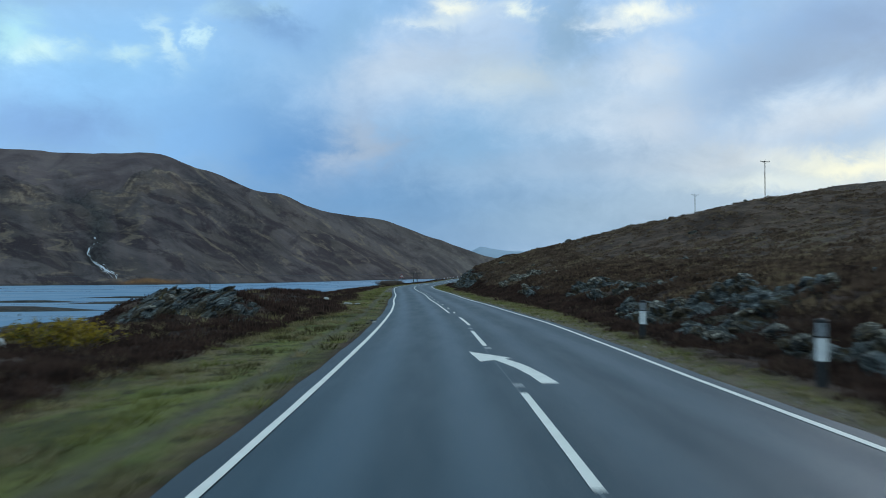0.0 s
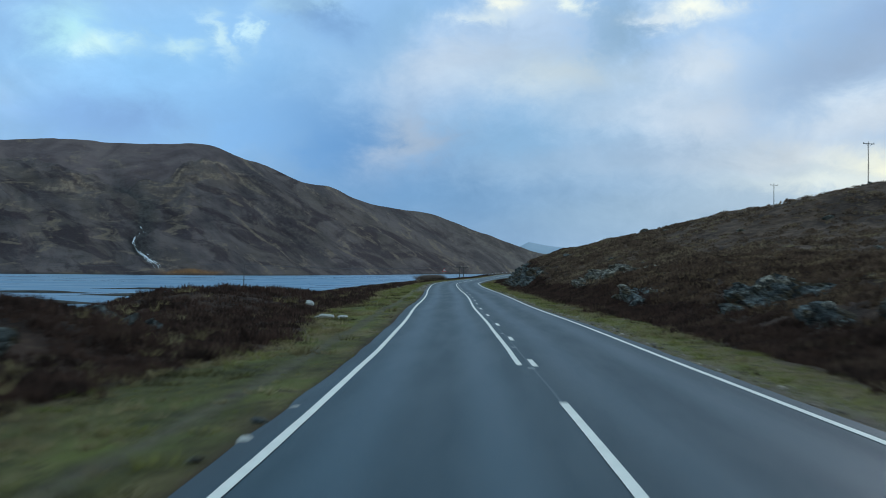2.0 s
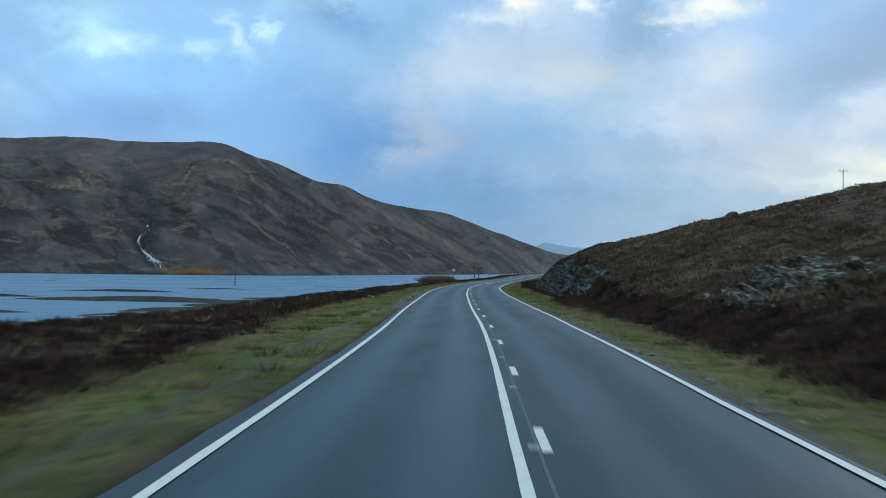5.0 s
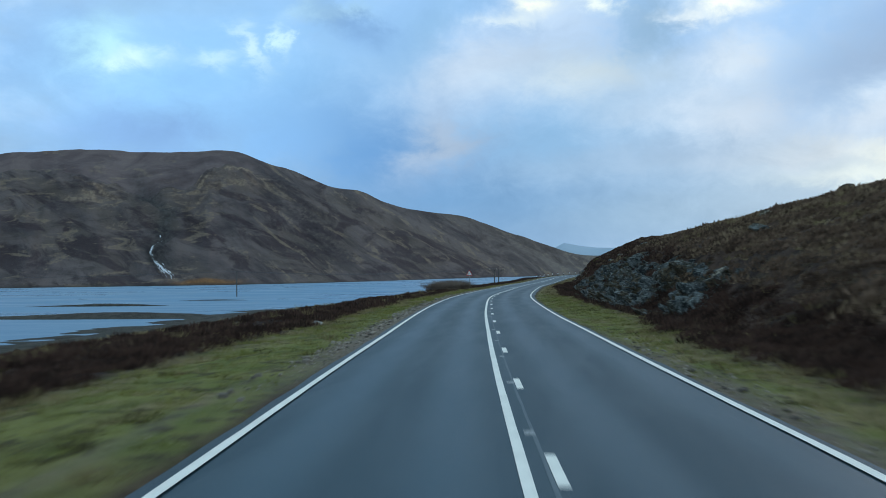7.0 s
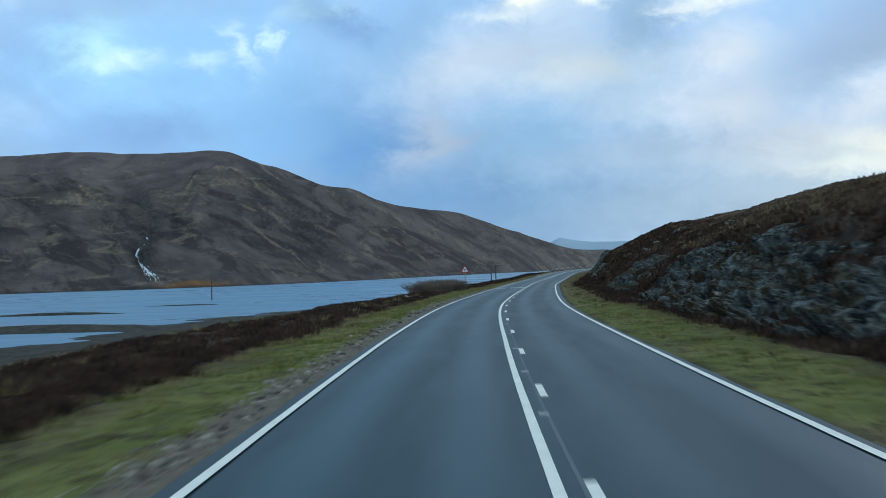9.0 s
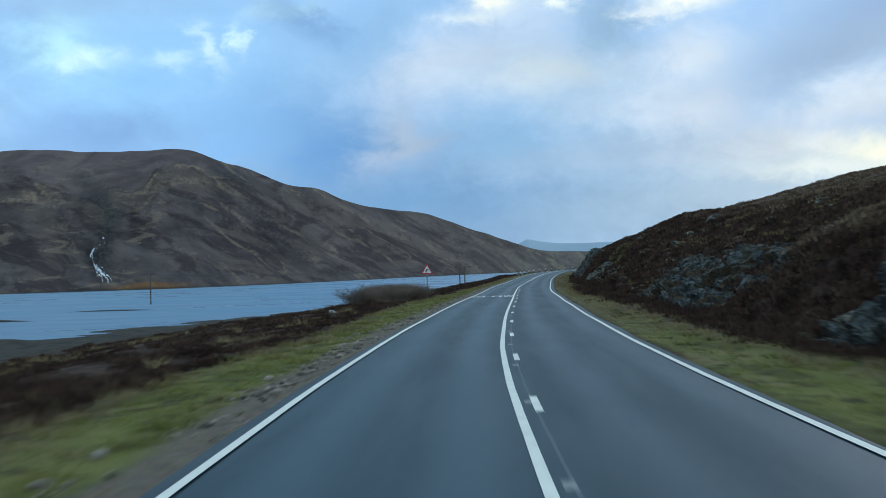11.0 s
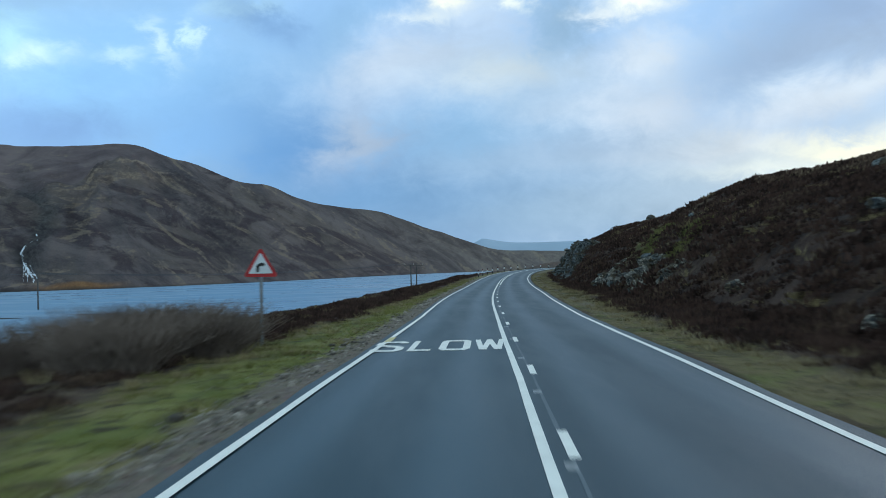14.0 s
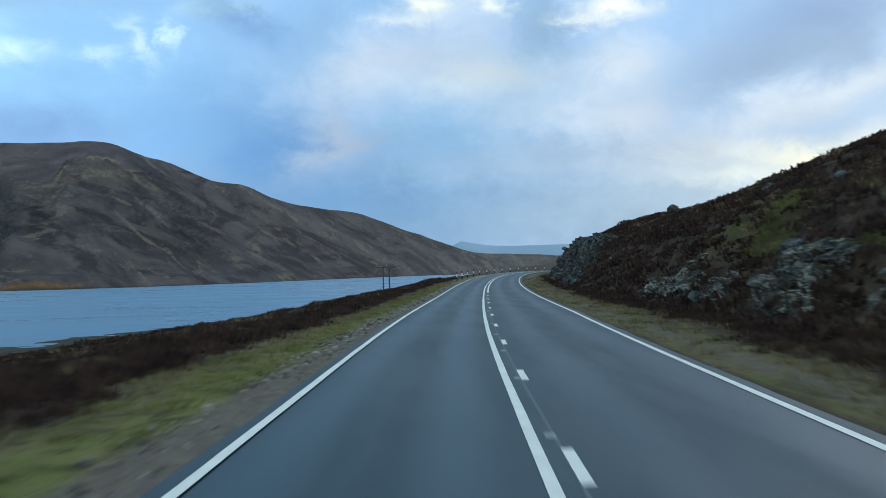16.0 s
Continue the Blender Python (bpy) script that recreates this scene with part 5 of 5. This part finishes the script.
scatter("moor_grass", x[keep], y[keep], z[keep], 0.5 + 0.6 * r[keep], STRAW_T, STRAW, "tufts of straw-coloured moor grass on the hill", "grass", 420)
x, y, z, u, r = sow(2600, 20, 320, -24, -7.0, 423, 1.3)
keep = (fbm(x, y, 3, 3, 63) > 0.12) & (z > WATER_Z + 0.7)
scatter("dead_grass", x[keep], y[keep], z[keep] + 0.12, 0.7 + 0.6 * r[keep], STRAW_T, STRAW, "pale dead grass among the heather", "grass", 424)
x, y, z, u, r = sow(3200, 110, 330, 7.5, 18, 425)
keep = (fbm(x, y, 2.4, 3, 64) > 0.24) & (on_crag(x, y, u) < 0.4)
scatter("dead_grass", x[keep], y[keep], z[keep] + 0.10, 0.7 + 0.6 * r[keep], STRAW_T, STRAW, "pale dead grass in the heather bank", "grass", 426)
x, y, z, u, r = sow(2000, 222, 235, 8.6, 11.0, 421)
keep = fbm(x, y, 2.2, 3, 60) > 0.05
scatter("green_turf", x[keep], y[keep], z[keep] + 0.1, 0.8 + 0.8 * r[keep], GRASS_T, MOSS, "bright green mossy turf on a rock ledge", "grass", 422)

# hummocks that break up the verges
x, y, z, u, r = sow(3600, -6, 290, -8.0, -3.7, 441)
patch = fbm(x, y, 1.8, 3, 66)
grow = ((np.abs(left_line(y) - u - margin_left(y) - 0.95) > 0.3) | (y > 105)) & (left_line(y) - u > margin_left(y) + 0.25 + 0.45 * step(96, 112, y)) & (-u < turf_left(y) + 0.4)
for name, mat, lo, hi, label, sd in (("sedge_hummock", SEDGE, -9.0, -0.10, "low dark olive sedge hummocks in the verge", 442), ("grass_hummock", GRASS, 0.02, 0.28, "yellow-green grass hummocks in the verge", 443), ("straw_hummock", STRAW, 0.28, 9.0, "pale withered grass hummocks in the verge", 444)):
    keep = grow & (patch > lo) & (patch < hi) & (r < np.where(mat == SEDGE, 1.0 - 0.75 * step(85, 110, y), 0.75))
    scatter(name, x[keep], y[keep], z[keep] - 0.02, 0.55 + 0.6 * r[keep], TUSSOCK_T, mat, label, "grass", sd)
x, y, z, u, r = sow(3000, 2, 300, 3.4, 6.2, 445)
patch = fbm(x, y, 1.8, 3, 67)
grow = (u - right_line(y) > margin_right(y) + 0.5) & (u < turf_right(y) + 0.5)
for name, mat, lo, hi, label, sd in (("sedge_hummock", SEDGE, -9.0, -0.12, "low dark olive sedge hummocks in the verge", 446), ("grass_hummock", GRASS, 0.05, 0.25, "yellow-green grass hummocks in the verge", 447), ("straw_hummock", STRAW, 0.2, 9.0, "pale withered grass hummocks in the verge", 448)):
    keep = grow & (patch > lo) & (patch < hi) & (r < np.where(mat == GRASS, 0.7 * step(170, 150, y), np.where(mat == STRAW, 0.25 + 0.25 * step(80, 60, y) + 0.7 * step(150, 170, y), 0.6)))
    scatter(name, x[keep], y[keep], z[keep] - 0.02, 0.45 + 0.55 * r[keep], TUSSOCK_T, mat, label, "grass", sd)
# bleached grass on the ledges of the bank
x, y, z, u, r = sow(2600, 186, 232, 7.5, 17, 449)
keep = fbm(x, y * 0.5, 1.5, 3, 68) > 0.36
scatter("dead_grass", x[keep], y[keep], z[keep] + 0.12, 0.5 + 0.4 * r[keep], TUSSOCK_T, STRAW, "bleached grass on the ledges of the bank", "grass", 450)

# loose stones along the margins
PEB = []
for i in range(4):
    rnd = random.Random(500 + i)
    pv = np.array([(math.cos(a) * rnd.uniform(0.7, 1.1), math.sin(a) * rnd.uniform(0.6, 1.0), h) for h in (-0.3, 0.35) for a in (0.3, 1.7, 2.9, 4.0, 5.3)] + [(0, 0, rnd.uniform(0.5, 0.75))])
    pf = [[5 + j, 5 + (j + 1) % 5, 10] for j in range(5)]
    for j in range(5):
        pf += [[j, (j + 1) % 5, 5 + (j + 1) % 5], [j, 5 + (j + 1) % 5, 5 + j]]
    PEB.append((pv, np.array(pf)))
s = Shader("grit_stone", 0.85, 0.3)
GRIT = s.done(s.mix(s.island(), (0.06, 0.050, 0.041), (0.36, 0.310, 0.26)))
x, y, z, u, r = sow(13000, 60, 300, -4.6, -3.1, 431)
keep = (r < (0.4 + 0.6 * step(70, 100, y)) * np.interp(left_line(y) - u, [0.38, 0.5, 1.0, 1.4], [0.5, 1, 0.8, 0.05]) * step(96, 112, y)) & (left_line(y) - u > margin_left(y) + 0.04) & (fbm(x, y, 2.5, 3, 61) > -0.3)
scatter("gravel", x[keep], y[keep], z[keep] + 0.01, 0.018 + 0.095 * r[keep] ** 4, PEB, GRIT, "loose grey stones along the road margin", "gravel", 432)
x, y, z, u, r = sow(1500, 100, 300, -5.2, -3.5, 435)
keep = (np.abs(left_line(y) - u - 0.95 - 0.3 * fbm(x, y, 4, 3, 65)) < 0.28) & (fbm(x, y, 2.0, 3, 69) > -0.15)
scatter("gravel", x[keep], y[keep], z[keep] + 0.02, 0.025 + 0.075 * r[keep] ** 2, PEB, GRIT, "fist-sized stones between grit and grass", "gravel", 436)
x, y, z, u, r = sow(5200, 2, 300, 2.8, 4.2, 433)
keep = (r < np.interp(u - right_line(y), [0.25, 0.6, 1.1, 1.5], [0.8, 1, 0.7, 0.05]) * (0.2 + 0.8 * step(128, 108, y))) & (u > right_line(y) + margin_right(y) + 0.03) & (fbm(x, y, 2.5, 3, 62) > -0.2)
scatter("gravel", x[keep], y[keep], z[keep] + 0.01, 0.018 + 0.085 * r[keep] ** 4, PEB, GRIT, "loose grey stones along the road margin", "gravel", 434)


def shrub(name, x, y, height, width, n, mat, label, seed, leafy):
    """A bush of forking twigs, bare or set with small leaves and flowers."""
    rnd = random.Random(seed)
    z = float(land(np.array([x]), np.array([y]))[0][0])
    ob = thing(name, pose(x, y, z), label, "shrub")
    bm, lv, lf = bmesh.new(), [], []
    for _ in range(n):
        a = rnd.uniform(0, 2 * math.pi)
        p = Vector((rnd.uniform(-0.3, 0.3) * width, rnd.uniform(-0.3, 0.3) * width * 0.6, -0.1))
        out = Vector((math.cos(a) * width * rnd.uniform(0.15, 0.5), math.sin(a) * width * 0.35 * rnd.uniform(0.2, 1), height * rnd.uniform(0.55, 1.05)))
        pts = [p, p + out * 0.4 + Vector((0, 0, 0.12 * height)), p + out]
        tube(bm, pts, [0.012, 0.008, 0.003], 3)
        for _ in range(4):
            q = pts[1].lerp(pts[2], rnd.uniform(0, 0.8))
            e = q + Vector((rnd.gauss(0, 0.2), rnd.gauss(0, 0.2), abs(rnd.gauss(0.25, 0.12)))) * height * 0.5
            tube(bm, [q, e], [0.005, 0.0015], 3)
            for _ in range(leafy):
                c = q.lerp(e, rnd.random()) + Vector((rnd.gauss(0, 0.06), rnd.gauss(0, 0.06), rnd.gauss(0, 0.06)))
                k = len(lv)
                for _ in range(3):
                    lv.append(c + Vector((rnd.gauss(0, 0.04), rnd.gauss(0, 0.04), rnd.gauss(0, 0.04))))
                lf.append((k, k + 1, k + 2))
    part("crown", bm, TWIG, ob)
    if leafy:
        part_mesh("foliage", mesh_from("foliage", [tuple(p) for p in lv], lf, mat), ob, "yellow flowering spiny leaves")
    return ob


shrub("bare_shrub", -11.4, 200.2, 1.2, 3.6, 420, TWIG, "leafless grey-brown shrub beside the warning sign", 601, 0)
shrub("bare_shrub", -12.3, 201.5, 1.0, 2.8, 360, TWIG, "leafless grey-brown shrub beside the warning sign", 602, 0)
for sx, sy, sh, sw, sd in ((-10.7, 194.6, 1.15, 2.8, 605), (-12.6, 196.0, 1.3, 3.4, 606), (-11.3, 197.8, 1.3, 3.4, 607), (-9.7, 197.4, 1.0, 2.4, 609), (-10.1, 199.4, 1.15, 2.6, 610)):
    shrub("bare_shrub", sx, sy, sh, sw, 560, TWIG, "leafless brown shrub in the bank by the sign", sd, 0)
shrub("gorse_bush", -10.0, 23.5, 1.0, 2.6, 110, GORSE, "yellow-flowering gorse bush in the heather", 603, 7)
shrub("gorse_bush", -12.5, 21.0, 0.8, 2.2, 90, GORSE, "yellow-flowering gorse bush in the heather", 604, 7)

# ---------------------------------------------------------------- marker posts
def post_master(name, label):
    ob = thing(name, pose(0, 0, -50), label, "marker post", "verge marker posts")
    for part_name, z0, z1, r0, r1, mat, text in (("base", -0.15, 0.40, 0.092, 0.088, POST_BLACK, "black lower section"), ("body", 0.40, 0.76, 0.090, 0.088, POST_WHITE, "white band"),
                                               ("collar", 0.76, 0.785, 0.093, 0.093, POST_BLACK, "thin black band"), ("reflector", 0.785, 0.99, 0.088, 0.087, POST_GREY, "grey reflective band")):
        bm = bmesh.new()
        tube(bm, [(0, 0, z0), (0, 0, z1)], [r0, r1], 16)
        part(part_name, bm, mat, ob, text)
    bm = bmesh.new()
    tube(bm, [(0, 0, 0.99), (0, 0, 1.03), (0, 0, 1.055)], [0.091, 0.086, 0.04], 16)
    part("cap", bm, POST_BLACK, ob, "black domed cap")
    return ob


def row_post_master(name, label):
    ob = thing(name, pose(0, 0, -52), label, "marker post", "marker posts round the bend")
    bm = bmesh.new()
    box(bm, 0, 0, 0.13, 0.15, 0.09, 0.60, 0.012)
    part("base", bm, POST_BLACK, ob, "black lower section")
    bm = bmesh.new()
    box(bm, 0, 0, 0.62, 0.15, 0.09, 0.38, 0.012)
    part("body", bm, WHITE, ob, "white band")
    bm = bmesh.new()
    box(bm, 0, 0, 0.93, 0.15, 0.09, 0.24, 0.012)
    part("head", bm, POST_BLACK, ob, "black top section")
    bm = bmesh.new()
    box(bm, 0, -0.05, 0.90, 0.07, 0.014, 0.10, 0.004)
    part("reflector", bm, RED, ob, "red reflector")
    return ob


def set_on_land(master, x, y, turn, keep=False):
    z = float(land(np.array([x]), np.array([y]))[0][0])
    m = pose(x, y, z, random.uniform(-2, 2), random.uniform(-2, 2), turn)
    if keep:
        master.matrix_world = m
        return master
    return copy_thing(master, m)


p = post_master("verge_post", "black and white plastic verge marker post with grey reflective band")
set_on_land(p, 5.62, 24.3, 0)
set_on_land(p, 6.02, 13.2, 0, True)
q = row_post_master("bend_post", "black and white marker post with a red reflector")
ys = [313.0]
while len(ys) < 14:
    ys.append(ys[-1] + 8.6 / float(slant(ys[-1])))
for i, yy in enumerate(ys):
    g = float(road_x(yy + 0.5) - road_x(yy - 0.5))
    xx = float(road_x(yy)) - 4.4 * float(slant(yy))
    set_on_land(q, xx, yy, -math.degrees(math.atan(g)), i == len(ys) - 1)


# ---------------------------------------------------------------- warning sign
def rounded_triangle(side, r, cz):
    """A triangle, point up, with rounded corners; its foot is at cz."""
    h = side * math.sqrt(3) / 2
    corners = [(-side / 2, cz), (side / 2, cz), (0, cz + h)]
    mid = (0, cz + h / 3)
    out = []
    for cx, czz in corners:
        dx, dz = mid[0] - cx, mid[1] - czz
        d = math.hypot(dx, dz)
        ax, az = cx + dx / d * 2 * r, czz + dz / d * 2 * r
        a0 = math.atan2(-dz, -dx)
        out += [(ax + r * math.cos(a0 + t), az + r * math.sin(a0 + t)) for t in (-1.047, -0.52, 0, 0.52, 1.047)]
    return out


sx, sy = -8.95, 199.6
sz = float(land(np.array([sx]), np.array([sy]))[0][0])
sign = thing("warning_sign", pose(sx, sy, sz, 0, 0.6, 3), "red-bordered triangular bend warning sign on a grey pole", "road sign")
FOOT = 1.50 - sz
bm = bmesh.new()
tube(bm, [(0, 0.05, -0.3), (0, 0.05, FOOT + 0.52)], 0.038, 14)
part("pole", bm, STEEL, sign, "grey galvanised steel pole")
bm = bmesh.new()
prism(bm, rounded_triangle(0.82, 0.045, FOOT), 0.006)
plate = part("plate", bm, RED, sign, "red triangular border")
bm = bmesh.new()
prism(bm, rounded_triangle(0.575, 0.02, FOOT + 0.078), 0.004, -0.005)
part("panel", bm, WHITE, plate, "white inner triangle")
bm = bmesh.new()
bend = [(-0.10, 0.10), (-0.035, 0.10), (-0.035, 0.20), (-0.022, 0.237), (0.005, 0.250), (0.035, 0.250), (0.035, 0.215), (0.105, 0.280), (0.035, 0.345), (0.035, 0.312), (-0.012, 0.312), (-0.065, 0.290), (-0.10, 0.235)]
prism(bm, [(x * 1.05, FOOT + 0.012 + z) for x, z in bend], 0.003, -0.009)
part("arrow_symbol", bm, BLACK, plate, "black bent arrow")
for dz in (0.14, 0.40):
    bm = bmesh.new()
    box(bm, 0, 0.028, FOOT + dz, 0.11, 0.045, 0.035, 0.006)
    part("clamp", bm, STEEL, sign)


# ---------------------------------------------------------------- poles and wires
def pole_thing(name, x, y, base, top, radius, arm, label, turn=0.0):
    ob = thing(name, pose(x, y, base, 0, 0, turn), label, "utility pole", "")
    h = top - base
    bm = bmesh.new()
    tube(bm, [(0, 0, -0.6), (0, 0, h * 0.5), (0, 0, h)], [radius, radius * 0.9, radius * 0.72], 12)
    part("pole", bm, WOOD, ob)
    if arm:
        bm = bmesh.new()
        box(bm, 0, -radius, h - 0.25, arm, 0.10, 0.13, 0.01)
        part("crossarm", bm, WOOD, ob)
        for s in (-0.46, 0.0, 0.46):
            bm = bmesh.new()
            z0 = h - 0.19 if s else h
            tube(bm, [(s * arm, -radius * (s != 0), z0), (s * arm, -radius * (s != 0), z0 + 0.10), (s * arm, -radius * (s != 0), z0 + 0.16), (s * arm, -radius * (s != 0), z0 + 0.26)], [0.03, 0.07, 0.05, 0.03], 10)
            part("insulator", bm, CERAMIC, ob)
        for s in (-1, 1):
            bm = bmesh.new()
            tube(bm, [(0, -radius, h - 0.85), (s * arm * 0.3, -radius, h - 0.28)], 0.025, 6)
            part("brace", bm, STEEL, ob)
    return ob


for px, py, ptop in ((81.0, 297.0, 27.9), (75.4, 215.7, 28.6)):
    base = float(land(np.array([px]), np.array([py]))[0][0])
    pole_thing("utility_pole", px, py, base, ptop, 0.11, 2.5, "wooden utility pole with a crossarm on the moor skyline", 15)
pole_thing("utility_pole", -99.3, 394.0, -5.4, 3.6, 0.19, 0.0, "single dark wooden pole standing at the water's edge")
hx, hy = -15.0, 493.0
hz = float(land(np.array([hx]), np.array([hy]))[0][0])
hp = thing("h_frame_pole", pose(hx, hy, hz, 0, 0, 8), "twin-legged wooden electricity pole near the loch", "utility pole")
HT = 3.6 - hz
for s in (-0.95, 0.95):
    bm = bmesh.new()
    tube(bm, [(s, 0, -0.6), (s, 0, HT + 0.25)], [0.24, 0.20], 12)
    part("pole", bm, WOOD, hp)
bm = bmesh.new()
box(bm, 0, -0.2, HT - 0.1, 6.6, 0.2, 0.26, 0.01)
part("crossarm", bm, WOOD, hp)
for s in (-3.1, 0.0, 3.1):
    bm = bmesh.new()
    tube(bm, [(s, -0.2, HT), (s, -0.2, HT + 0.5), (s, -0.2, HT + 0.8)], [0.05, 0.11, 0.05], 10)
    part("insulator", bm, CERAMIC, hp)
for s in (-1, 1):
    bm = bmesh.new()
    tube(bm, [(s * 0.95, -0.2, HT - 1.3), (s * 2.4, -0.2, HT - 0.15)], 0.05, 6)
    part("brace", bm, WOOD, hp)


def wire(a, b, sag, label):
    a, b = Vector(a), Vector(b)
    pts = []
    for i in range(25):
        t = i / 24
        p = a.lerp(b, t)
        p.z -= sag * 4 * t * (1 - t)
        pts.append(p)
    bm = bmesh.new()
    tube(bm, pts, 0.045, 5)
    me = bpy.data.meshes.new("power_line")
    bm.to_mesh(me)
    bm.free()
    me.materials.append(CABLE)
    return tagged(new("power_line", me), label=label, category="cable", group="wires over the shore")


wire((hx - 3.1, hy, 4.3), (-99.3, 394.0, 3.55), 1.6, "thin dark power line sagging between poles")
wire((hx, hy, 4.3), (-99.3, 394.0, 3.35), 1.7, "thin dark power line sagging between poles")
wire((-99.3, 394.0, 3.5), (-260.0, 240.0, 4.0), 2.0, "thin dark power line sagging between poles")

# fence on the skyline of the moor
fence = thing("fence", pose(0, 0, 0), "short run of wooden fence posts with wire on the hill", "fence")
tops = []
for i in range(7):
    fx, fy = 80 + 2.4 * i, 268 + 1.2 * i
    fz = float(land(np.array([fx]), np.array([fy]))[0][0])
    bm = bmesh.new()
    tube(bm, [(fx, fy, fz - 0.4), (fx, fy, fz + 1.25)], [0.07, 0.06], 8)
    part("post", bm, WOOD, fence)
    tops.append((fx, fy, fz + 1.1))
for dz in (0.0, -0.4):
    bm = bmesh.new()
    tube(bm, [(x, y, z + dz) for x, y, z in tops], 0.012, 4)
    part("wire", bm, CABLE, fence)
